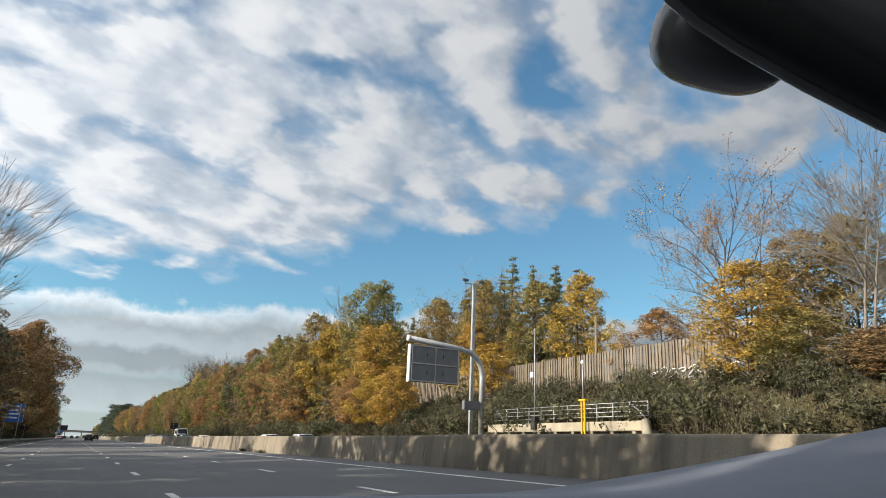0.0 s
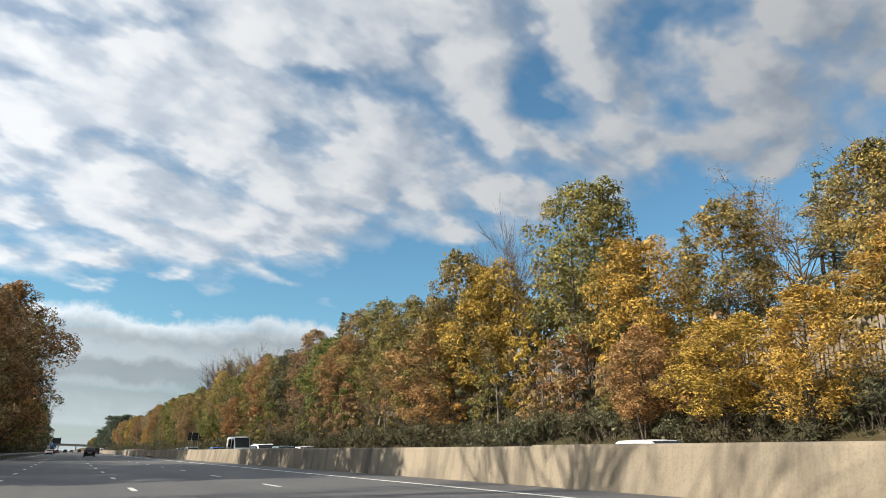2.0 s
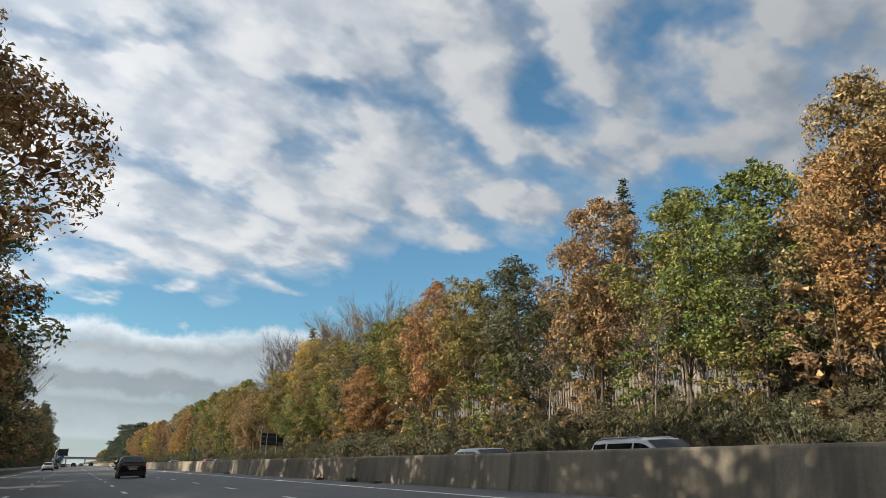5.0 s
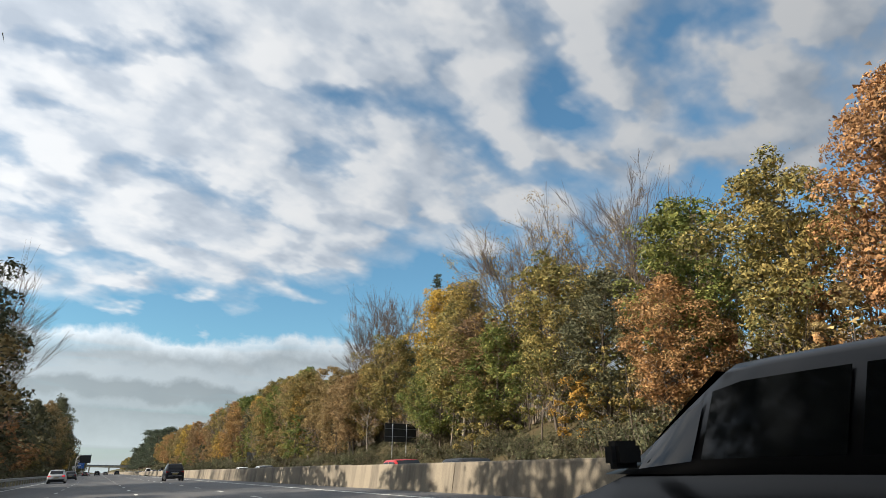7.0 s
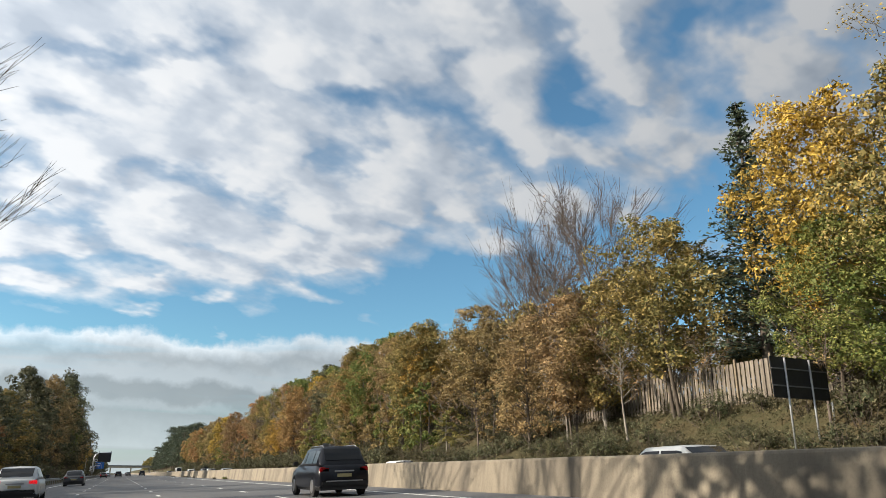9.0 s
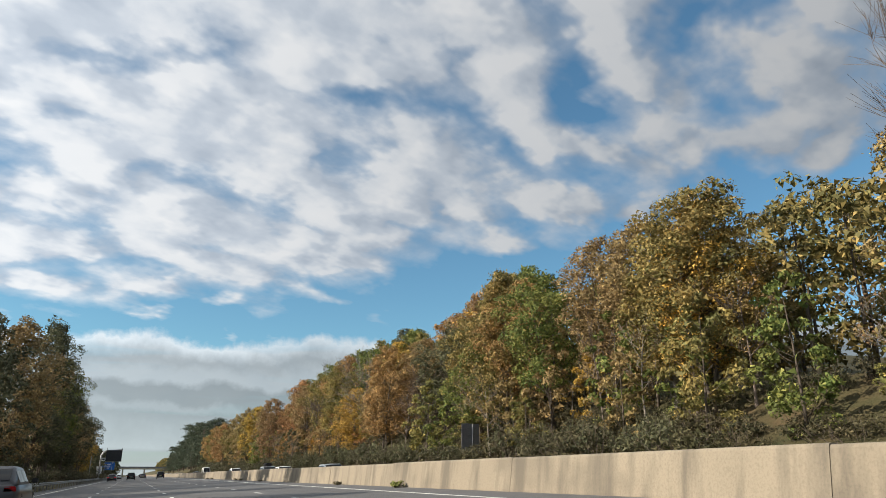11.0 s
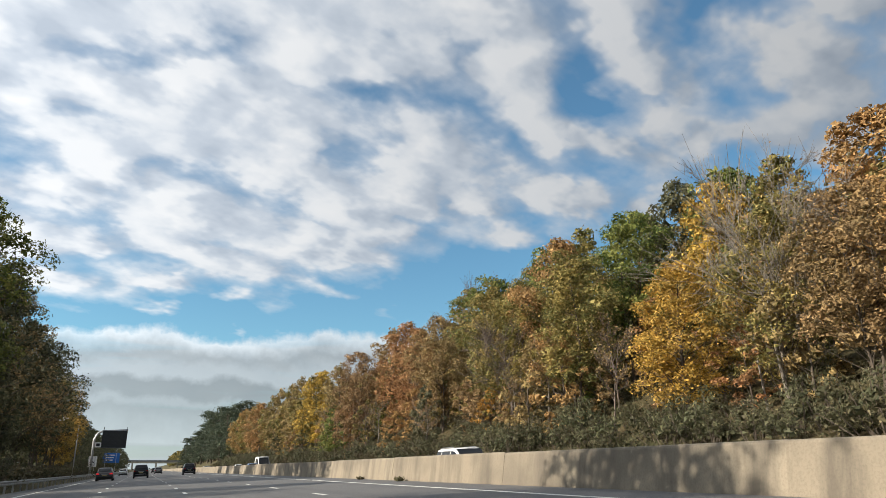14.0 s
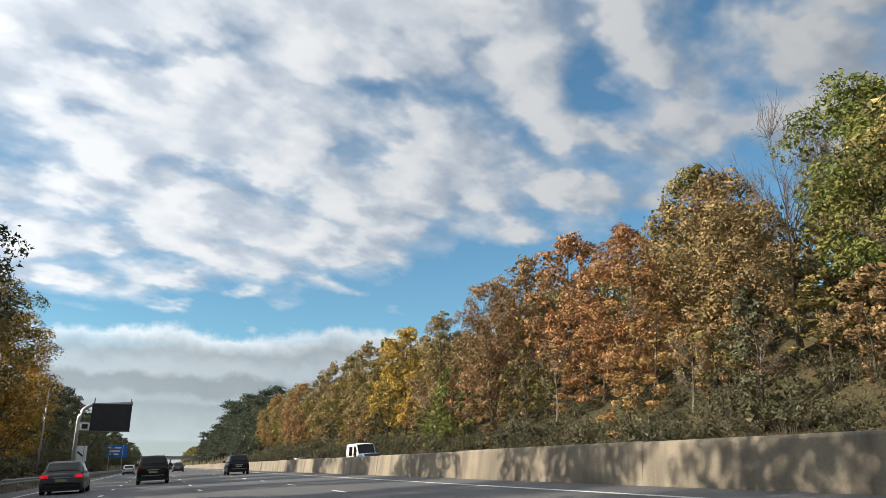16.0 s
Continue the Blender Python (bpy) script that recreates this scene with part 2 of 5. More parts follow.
M = {}
M["asphalt"] = asphalt_material()
M["line"] = plain("road_paint", (0.62, 0.62, 0.58), 0.7, 0, 0.2, 3)
M["concrete"] = concrete_material("stained_concrete")
M["pale"] = concrete_material("pale_concrete", (0.42, 0.375, 0.28), (0.27, 0.24, 0.19))
M["soil"] = soil_material()
M["boards"] = board_material()
M["steel"] = plain("galvanised_steel", (0.42, 0.43, 0.44), 0.5, 0.6, 0.2, 3)
M["rail"] = plain("weathered_rail_steel", (0.30, 0.30, 0.29), 0.55, 0.5, 0.25, 2)
M["panel"] = plain("grey_sign_backing", (0.15, 0.155, 0.165), 0.6, 0.2, 0.12, 2)
M["dark"] = plain("dark_casing", (0.018, 0.019, 0.021), 0.55, 0, 0.3, 3)
M["white"] = plain("white_paint", (0.72, 0.72, 0.70), 0.5, 0, 0.12, 3)
M["blue_sign"] = plain("blue_sign_face", (0.02, 0.12, 0.42), 0.45, 0, 0.1, 2)
M["yellow"] = plain("yellow_paint", (0.75, 0.46, 0.02), 0.5, 0, 0.15, 3)
M["wood_post"] = plain("weathered_timber", (0.20, 0.16, 0.11), 0.9, 0, 0.3, 4)
M["rubber"] = plain("tyre_rubber", (0.02, 0.02, 0.02), 0.85, 0, 0.2, 5)
M["alloy"] = plain("alloy_rim", (0.35, 0.35, 0.36), 0.35, 0.8, 0.15, 6)
M["trim"] = plain("black_trim", (0.012, 0.012, 0.013), 0.5, 0, 0.2, 4)
M["plate"] = plain("yellow_plate", (0.34, 0.29, 0.14), 0.5, 0, 0.1, 8)
M["plate_white"] = plain("white_plate", (0.65, 0.65, 0.62), 0.5, 0, 0.1, 8)
M["tail"] = plain("red_lens", (0.30, 0.008, 0.01), 0.2, 0, 0.2, 8)
M["head"] = plain("clear_lens", (0.6, 0.62, 0.65), 0.12, 0.2, 0.1, 8)
glass = Mat("tinted_car_glass", 0.06, 0.0, 0.3)
glass.b.inputs["Base Color"].default_value = (0.006, 0.007, 0.008, 1)
M["glass"] = glass.m
lamp_on = Mat("lit_red_lens", 0.3)
lamp_on.b.inputs["Base Color"].default_value = (0.5, 0.01, 0.012, 1)
lamp_on.b.inputs["Emission Color"].default_value = (1, 0.02, 0.03, 1)
lamp_on.b.inputs["Emission Strength"].default_value = 0.6
M["tail_on"] = lamp_on.m
M["bark"] = bark_material("oak_bark", (0.045, 0.036, 0.028), (0.13, 0.105, 0.08))
M["bark_pale"] = bark_material("pale_birch_bark", (0.11, 0.095, 0.078), (0.29, 0.26, 0.22))
M["twig"] = bark_material("bare_twigs", (0.075, 0.058, 0.048), (0.18, 0.145, 0.12))
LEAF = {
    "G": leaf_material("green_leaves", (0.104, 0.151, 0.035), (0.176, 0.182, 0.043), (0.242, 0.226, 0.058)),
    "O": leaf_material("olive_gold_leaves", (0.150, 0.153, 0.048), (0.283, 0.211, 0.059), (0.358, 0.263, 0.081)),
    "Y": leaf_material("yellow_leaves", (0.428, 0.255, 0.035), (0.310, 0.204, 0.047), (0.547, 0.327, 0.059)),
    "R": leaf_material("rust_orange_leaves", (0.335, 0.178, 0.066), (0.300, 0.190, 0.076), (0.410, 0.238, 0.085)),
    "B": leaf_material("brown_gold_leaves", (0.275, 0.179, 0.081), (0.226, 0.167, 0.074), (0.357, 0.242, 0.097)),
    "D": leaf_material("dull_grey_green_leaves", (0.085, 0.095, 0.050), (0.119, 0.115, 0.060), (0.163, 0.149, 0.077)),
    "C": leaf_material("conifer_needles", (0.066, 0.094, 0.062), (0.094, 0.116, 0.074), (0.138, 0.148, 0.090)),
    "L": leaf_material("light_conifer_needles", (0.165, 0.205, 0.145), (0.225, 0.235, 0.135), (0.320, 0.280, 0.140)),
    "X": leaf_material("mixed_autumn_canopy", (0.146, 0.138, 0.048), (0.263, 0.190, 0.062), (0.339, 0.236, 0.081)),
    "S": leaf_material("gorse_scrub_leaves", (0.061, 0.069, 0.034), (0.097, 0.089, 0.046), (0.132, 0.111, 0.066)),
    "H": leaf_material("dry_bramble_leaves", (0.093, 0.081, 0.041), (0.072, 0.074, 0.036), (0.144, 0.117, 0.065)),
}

# ---- helpers for building ----
FALL = 0.0466                      # the carriageway rises to the right
LOW = 0.25                         # the far carriageway lies a little lower


def mesh_object(name, verts, faces, material, parent=None, label="", smooth=False):
    me = bpy.data.meshes.new(name)
    me.from_pydata([tuple(v) for v in verts], [], faces)
    me.materials.append(material)
    if smooth:
        me.polygons.foreach_set("use_smooth", [True] * len(me.polygons))
    ob = new(name, me)
    if parent is not None:
        ob.parent = parent
    if label:
        tagged(ob, label)
    return ob


def part(name, bm, material, parent=None, label="", smooth=False):
    me = bpy.data.meshes.new(name)
    bmesh.ops.recalc_face_normals(bm, faces=bm.faces)
    bm.to_mesh(me)
    bm.free()
    me.materials.append(material)
    if smooth:
        me.polygons.foreach_set("use_smooth", [True] * len(me.polygons))
    ob = new(name, me)
    if parent is not None:
        ob.parent = parent
    if label:
        tagged(ob, label)
    return ob


def thing(name, m, label, category, group="", kind=""):
    ob = new(name)
    ob.matrix_basis = m
    ob.empty_display_size = 0.3
    return tagged(ob, label, category, group, kind)


def box(size, at=(0, 0, 0), bevel=0.0, bm=None, turn=None):
    bm = bm or bmesh.new()
    r = bmesh.ops.create_cube(bm, size=1)
    m = Matrix.Translation(at) @ (turn or Matrix()) @ Matrix.Diagonal((*size, 1))
    bmesh.ops.transform(bm, matrix=m, verts=r["verts"])
    if bevel:
        es = list({e for v in r["verts"] for e in v.link_edges})
        bmesh.ops.bevel(bm, geom=es, offset=bevel, segments=2, affect="EDGES")
    return bm


def tube_mesh(points, radii, sides=8, cap=True):
    """Verts and faces of a tapered tube along points."""
    verts, faces = [], []
    pts = [Vector(p) for p in points]
    for i, p in enumerate(pts):
        d = (pts[min(i + 1, len(pts) - 1)] - pts[max(i - 1, 0)]).normalized()
        a = d.orthogonal().normalized()
        ref = Vector((0, 0, 1)) if abs(d.z) < 0.9 else Vector((1, 0, 0))
        a = d.cross(ref).normalized()
        b = d.cross(a)
        for k in range(sides):
            t = 2 * math.pi * k / sides
            verts.append(p + (a * math.cos(t) + b * math.sin(t)) * radii[i])
    for i in range(len(pts) - 1):
        for k in range(sides):
            j = (k + 1) % sides
            faces.append((i * sides + k, i * sides + j, (i + 1) * sides + j, (i + 1) * sides + k))
    if cap:
        faces.append(tuple(range(sides))[::-1])
        faces.append(tuple(range((len(pts) - 1) * sides, len(pts) * sides)))
    return verts, faces


def tube(name, points, radius, material, parent=None, label="", sides=10):
    rad = radius if isinstance(radius, (list, tuple)) else [radius] * len(points)
    v, f = tube_mesh(points, rad, sides)
    return mesh_object(name, v, f, material, parent, label, True)


def smooth(a, b, x):
    t = min(1.0, max(0.0, (x - a) / (b - a)))
    return t * t * (3 - 2 * t)


def ground_z(x, y):
    """Height of the land: the tilted carriageways, the cutting's bank to the right with a wooded hill behind, a low verge to the left."""
    if x < -8.0:
        return FALL * -8.0 + 0.16 * min(-8.0 - x, 16) + 0.05 * max(0, min(-24 - x, 60))
    if x <= 11.5:
        return FALL * x
    if x <= 28.6:
        return FALL * x - LOW
    base = FALL * 28.6 - LOW
    toe = 1.0 * smooth(28.6, 31.5, x)
    bank = 5.0 * smooth(30.0, 42.0, x)
    hill = 0.0
    if x > 36:
        rise = smooth(330, 410, y) * (1 - 0.35 * smooth(560, 800, y))
        hill = rise * 13.0 * smooth(36, 72, x) + 3.0 * smooth(42, 110, x)
    return base + toe + bank + hill


# ---- the setting ----
def build_ground():
    xs = [-900, -500, -250, -120, -70, -45, -32, -24, -18, -14, -11, -9.5, -8, -4, 11.49, 11.51, 28.6] + [28.6 + 0.8 * i for i in range(1, 22)] + [48, 51, 55, 60, 66, 72, 80, 92, 110, 140, 200, 300, 500, 900]
    ys = [-400, -200, -100, -50] + [6.0 * i for i in range(-4, 120)] + [740, 780, 830, 900, 1000, 1150, 1350, 1600, 2000, 2600, 3400, 4500]
    verts, faces = [], []
    for y in ys:
        for x in xs:
            z = ground_z(x, y)
            if x > 29 or x < -8.5:
                z += 0.35 * (noise.noise((x * 0.21, y * 0.17, 0.0)) * smooth(29, 33, abs(x)) + 0.3 * noise.noise((x * 0.6, y * 0.5, 3.0)))
            elif x > -9:
                z -= 0.06
            verts.append((x, y, z))
    n = len(xs)
    for j in range(len(ys) - 1):
        for i in range(n - 1):
            faces.append((j * n + i, j * n + i + 1, (j + 1) * n + i + 1, (j + 1) * n + i))
    ob = mesh_object("ground", verts, faces, M["soil"], smooth=True)
    tagged(ob, "rough grass bank and verges strewn with brown leaf litter", "ground", kind="structure")
    return ob


build_ground()


def build_road(name, x0, x1, low, label):
    ob = mesh_object(name, [(x, y, FALL * x - low + 0.01) for y in (-200, 150, 500, 1200, 2600) for x in (x0, x1)], [(r * 2, r * 2 + 1, r * 2 + 3, r * 2 + 2) for r in range(4)], M["asphalt"])
    return tagged(ob, label, "road", kind="structure")


road = build_road("road", -7.4, 11.4, 0, "worn dark grey asphalt motorway with tyre-polished lanes")
build_road("road_far", 11.7, 28.2, LOW, "asphalt carriageway of the oncoming traffic behind the barrier")


def flat_strip(name, x, width, y0, y1, label, low=0.0):
    ob = mesh_object(name, [(x + sx * width / 2, y, FALL * (x + sx * width / 2) - low + 0.016) for y in (y0, y1) for sx in (-1, 1)], [(0, 1, 3, 2)], M["line"])
    return tagged(ob, label, "road marking", kind="structure")


flat_strip("edge_line_median", 9.3, 0.2, -100, 1500, "solid white edge line beside the concrete barrier")
flat_strip("edge_line_verge", -5.6, 0.2, -100, 1500, "solid white edge line beside the verge")
flat_strip("edge_line_far_verge", 27.2, 0.2, -100, 1500, "solid white edge line of the far carriageway", LOW)
flat_strip("edge_line_far_median", 13.2, 0.2, -100, 1500, "solid white edge line behind the barrier", LOW)
dash = None
for lane_x in (-1.9, 1.75, 5.45):
    for i in range(62):
        y = 4.6 + 9.0 * i
        if dash is None:
            dash = mesh_object("lane_dash", [(sx * 0.075, sy, FALL * sx * 0.075) for sy in (-1, 1) for sx in (-1, 1)], [(0, 1, 3, 2)], M["line"], road)
            d = dash
        else:
            d = new("lane_dash", dash.data)
            d.parent = road
        d.location = (lane_x, y, FALL * lane_x + 0.015)


def build_barrier():
    """The median barrier: a battered concrete wall cast in lengths with fine open joints."""
    root = thing("concrete_barrier", pose(11.55, 0, FALL * 11.55), "tall stained concrete barrier between the carriageways", "barrier", kind="structure")
    prof = [(-0.27, -0.1), (-0.26, 0.05), (-0.20, 0.5), (-0.14, 0.98), (-0.12, 1.03), (-0.08, 1.05), (0.08, 1.05), (0.12, 1.03), (0.14, 0.98), (0.20, 0.5), (0.27, -0.1)]
    length, n = 11.994, len(prof)
    verts = [(x, y, z) for y in (0, 3.99, 7.98, length) for x, z in prof]
    faces = [(r * n + i, r * n + i + 1, (r + 1) * n + i + 1, (r + 1) * n + i) for r in range(3) for i in range(n - 1)]
    faces += [tuple(range(n)), tuple(range(3 * n, 4 * n))[::-1]]
    first = None
    for i in range(-3, 110):
        if first is None:
            first = mesh_object("barrier_section", verts, faces, M["concrete"], root)
            s = first
        else:
            s = new("barrier_section", first.data)
            s.parent = root
        s.location = (0.012 * math.sin(i * 2.3), 12.0 * i, 0.02 * math.sin(i * 1.7))


build_barrier()

# ---- trees ----
TOPS = {}                          # the height at which each kind's crown ends, as built

def branch_tubes(segs):
    """One mesh from many tapered three- to six-sided limbs."""
    verts, faces = [], []
    for pts, radii, sides in segs:
        v, f = tube_mesh(pts, radii, sides, cap=False)
        o = len(verts)
        verts += v
        faces += [tuple(i + o for i in q) for q in f]
    return verts, faces


def leaf_cards(rng, centres, size, flat=0.5, slim=1.0, facing=None):
    """Small pointed leaf sprays, one three-cornered blade each, turned every way or, on a clump's skin, mostly outwards."""
    n = len(centres)
    c = np.asarray(centres)
    d = rng.normal(size=(n, 3))
    d[:, 2] *= flat
    if facing is not None:
        out = facing + rng.normal(size=(n, 3)) * 0.6
        out /= np.linalg.norm(out, axis=1)[:, None] + 1e-6
        d -= out * np.sum(d * out, axis=1)[:, None]
    d /= np.linalg.norm(d, axis=1)[:, None] + 1e-6
    e = np.cross(d, rng.normal(size=(n, 3)) if facing is None else out)
    e /= np.linalg.norm(e, axis=1)[:, None] + 1e-6
    s = size * rng.uniform(0.6, 1.35, size=(n, 1))
    v = np.stack([c - d * s, c + d * s * 0.55 + e * s * (0.62 * slim), c + d * s * 0.75 - e * s * (0.52 * slim)], 1).reshape(-1, 3)
    f = np.arange(3 * n).reshape(n, 3)
    return v, f


def unit(v):
    return v / (np.linalg.norm(v, axis=-1, keepdims=True) + 1e-6)


def puff_leaves(rng, centres, radii, outward, leaves):
    """Leaf places over the skins of many overlapping clumps, thickest on their outer and upper sides, and the way each one faces."""
    share = radii ** 2 / np.sum(radii ** 2)
    pick = rng.choice(len(centres), leaves, p=share)
    u = unit(rng.normal(size=(leaves, 3)) + 0.6 * outward[pick] + np.array([0, 0, 0.25]))
    r = radii[pick][:, None] * (0.5 + 0.55 * rng.random((leaves, 1)) ** 0.6) * np.where(rng.random((leaves, 1)) < 0.07, 1.3, 1.0)
    return centres[pick] + u * r * np.array([1.0, 1.0, 0.8]), u


def cards_object(name, v, f, material, parent):
    me = bpy.data.meshes.new(name)
    me.vertices.add(len(v))
    me.vertices.foreach_set("co", v.astype(np.float32).ravel())
    me.loops.add(f.size)
    me.loops.foreach_set("vertex_index", f.astype(np.int32).ravel())
    me.polygons.add(len(f))
    me.polygons.foreach_set("loop_start", np.arange(0, f.size, f.shape[1], dtype=np.int32))
    me.update(calc_edges=True)
    me.materials.append(material)
    ob = new(name, me)
    ob.parent = parent
    return ob


def bend(rng, a, b, sag, k=4):
    a, b = np.asarray(a, float), np.asarray(b, float)
    out = []
    off = rng.normal(size=3) * sag
    for i in range(k + 1):
        t = i / k
        out.append(a + (b - a) * t + off * math.sin(math.pi * t))
    return out


def crowned_tree(name, seed, leaf, bark, label, height=16.0, radius=4.2, base=0.18, leaves=15000, size=0.13, multi=1, lobes=84, widest=0.42):
    """A tree in full leaf: trunk, limbs out to every clump, and a dense lobed crown of leaf clumps with an uneven outline."""
    rng = np.random.default_rng(seed)
    root = thing(name, pose(0, 0, 0), label, "tree", "roadside trees")
    r0 = height * 0.0125 / math.sqrt(multi)
    stems = []
    for k in range(multi):
        lean = rng.normal(size=2) * (0.35 if multi == 1 else 1.1)
        foot = np.array([*(rng.normal(size=2) * (0.0 if k == 0 else 0.45)), -0.4])
        stems.append(bend(rng, foot, (lean[0], lean[1], height * (0.88 - 0.1 * k)), height * 0.018, 8))
    segs = [(sp, [r0 * (1.35 if i == 0 else 1) * (1 - 0.11 * i) for i in range(9)], 6) for sp in stems]
    shift = rng.uniform(0, 50)
    centres, radii, outward = [], [], []
    for i in range(lobes):
        h = (i + rng.uniform(0, 1)) / lobes
        ang = 2.39996 * i + rng.normal() * 0.25
        # the crown's outline: swelling to its widest, then closing in a rounded head
        swell = math.sin(math.pi * (0.10 + 0.90 * h ** (0.69 / -math.log(widest) if widest < 1 else 1))) ** 0.62 if h < 0.995 else 0.1
        lump = 1.0 + 0.75 * noise.noise((1.1 * math.cos(ang) + shift, 1.1 * math.sin(ang), 2.6 * h)) + 0.08 * rng.normal()
        reach = radius * swell * max(0.45, lump) * (rng.uniform(0.78, 1.0) if i % 4 else rng.uniform(0.25, 0.6))
        z = height * (base + (0.95 - base) * h) + rng.normal() * 0.25
        if noise.noise((0.9 * math.cos(ang) - shift, 0.9 * math.sin(ang), 3.1 * h + 9)) > 0.42 and h < 0.85:
            continue
        pr = height / 16 * rng.uniform(0.62, 1.25) * (0.68 + 0.4 * swell)
        stem = stems[i % multi]
        k = min(7.99, max(0.3, 8 * (z - reach * rng.uniform(0.45, 0.95)) / (height * 0.88)))
        j = int(k)
        p = stem[j] + (stem[j + 1] - stem[j]) * (k - j)
        axis = stem[min(8, j + 1)]
        q = np.array([axis[0] * 0.7 + math.cos(ang) * reach, axis[1] * 0.7 + math.sin(ang) * reach, z])
        rb = r0 * rng.uniform(0.22, 0.42) * (1 - 0.09 * k)
        segs.append((bend(rng, p, q, reach * 0.08, 3), [rb, rb * 0.72, rb * 0.45, rb * 0.2], 3))
        for _ in range(2):
            tip = q + unit(rng.normal(size=3) + np.array([math.cos(ang), math.sin(ang), 0.7])) * pr * rng.uniform(0.8, 1.25)
            segs.append(([q + (p - q) * rng.uniform(0, 0.3), tip], [max(0.014, rb * 0.25), 0.007], 3))
        centres.append(q)
        radii.append(pr)
        outward.append((math.cos(ang), math.sin(ang), 0.35 + 0.9 * h))
    centres, radii, outward = np.array(centres), np.array(radii), unit(np.array(outward))
    v, f = branch_tubes(segs[:multi])
    mesh_object("trunk", v, f, bark, root, smooth=True)
    v, f = branch_tubes(segs[multi:])
    mesh_object("branch_spray", v, f, bark, root, smooth=True)
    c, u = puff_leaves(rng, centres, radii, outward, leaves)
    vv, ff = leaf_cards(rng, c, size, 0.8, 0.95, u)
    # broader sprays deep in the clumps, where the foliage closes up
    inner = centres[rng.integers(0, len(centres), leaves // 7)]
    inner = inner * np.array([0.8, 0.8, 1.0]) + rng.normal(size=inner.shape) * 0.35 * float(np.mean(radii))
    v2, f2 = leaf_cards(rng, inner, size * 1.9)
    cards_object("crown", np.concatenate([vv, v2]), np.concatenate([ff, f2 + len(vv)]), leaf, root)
    TOPS[root.name] = float(np.percentile(c[:, 2], 99.8))
    return root


def sparse_tree(name, seed, leaf, bark, label, height=16.0, radius=4.2, base=0.22, leaves=4600, size=0.24, bare=1.0, multi=1, upright=0.5, puff=1.0):
    """A bare or thinning tree: trunk, limbs, fine twigs and what leaves are left on the twig ends."""
    rng = np.random.default_rng(seed)
    root = thing(name, pose(0, 0, 0), label, "tree", "roadside trees")
    segs, ends = [], []
    for stem in range(multi):
        lean = rng.normal(size=2) * (0.5 if multi == 1 else 1.6)
        top = np.array([lean[0], lean[1], height * (0.84 - 0.08 * stem)])
        foot = np.array([*(rng.normal(size=2) * (0.0 if stem == 0 else 0.5)), -0.4])
        spine = bend(rng, foot, top, height * 0.02, 8)
        r0 = height * 0.0125 / math.sqrt(multi)
        segs.append((spine, [r0 * (1.35 if i == 0 else 1) * (1 - 0.105 * i) for i in range(9)], 6))
        count = int((26 if height > 12 else 12) / multi) + 3
        for b in range(count):
            t = base + (0.97 - base) * (b + rng.uniform(0, 0.8)) / count
            k = t * 8
            i = min(7, int(k))
            p = spine[i] + (spine[i + 1] - spine[i]) * (k - i)
            h = (t - base) / (1 - base)
            span = radius * (0.35 + 0.9 * math.sin(math.pi * (0.16 + 0.72 * h)) ** 0.8) * rng.uniform(0.65, 1.1)
            ang = rng.uniform(0, 2 * math.pi) if b % 2 else 2.4 * b
            rise = span * (upright + 0.55 * h) * rng.uniform(0.5, 1.1)
            q = p + np.array([math.cos(ang) * span, math.sin(ang) * span, rise])
            limb = bend(rng, p, q, span * 0.09, 4)
            rb = r0 * 0.42 * (1 - 0.6 * h)
            segs.append((limb, [rb, rb * 0.8, rb * 0.6, rb * 0.4, rb * 0.2], 4))
            for s in range(5):
                u = 0.35 + 0.65 * (s + rng.uniform(0, 0.8)) / 5
                kk = u * 4
                j = min(3, int(kk))
                a = limb[j] + (limb[j + 1] - limb[j]) * (kk - j)
                loose = 0.55
                dirn = (q - p) / np.linalg.norm(q - p) * 0.95 + rng.normal(size=3) * loose + np.array([0, 0, 0.45])
                e = a + dirn * span * rng.uniform(0.22, 0.42)
                segs.append((bend(rng, a, e, 0.1, 2), [rb * 0.36, rb * 0.22, rb * 0.1], 3))
                ends.append(e)
                ends.append((a + e) / 2)
                for w in range(3 if bare < 0.8 else 5):
                    g = a + (e - a) * rng.uniform(0.3, 1.0)
                    g2 = g + (dirn * (1.1 - 0.8 * loose) + rng.normal(size=3) * 0.8 * loose + np.array([0, 0, 0.3])) * span * rng.uniform(0.12, 0.28)
                    segs.append(([g, g2], [max(0.017, rb * 0.16), 0.010], 3))
                    ends.append(g2)
                    if bare > 0.8:
                        for _ in range(2):
                            g3 = g2 + (dirn * 0.7 + rng.normal(size=3) * 0.45 + np.array([0, 0, 0.25])) * span * rng.uniform(0.12, 0.24)
                            segs.append(([g + (g2 - g) * rng.uniform(0.3, 1), g3], [0.014, 0.008], 3))
    v, f = branch_tubes([q for q in segs if q[2] == 6])
    mesh_object("trunk", v, f, bark, root, smooth=True)
    v, f = branch_tubes([q for q in segs if q[2] != 6])
    mesh_object("branch_spray", v, f, bark, root, smooth=True)
    if leaves and leaf:
        ends = np.array(ends)
        pick = rng.integers(0, len(ends), leaves)
        # some twig ends are empty, so that sky shows through the crown
        pick = pick[(rng.random(len(ends)) > 0.14)[pick]]
        off = rng.normal(size=(len(pick), 3))
        off *= rng.random((len(pick), 1)) ** 0.5 / np.linalg.norm(off, axis=1)[:, None]
        c = ends[pick] + off * np.array([0.78, 0.78, 0.6]) * puff
        vv, ff = leaf_cards(rng, c, size, 0.5, 0.95)
        cards_object("crown", vv, ff, leaf, root)
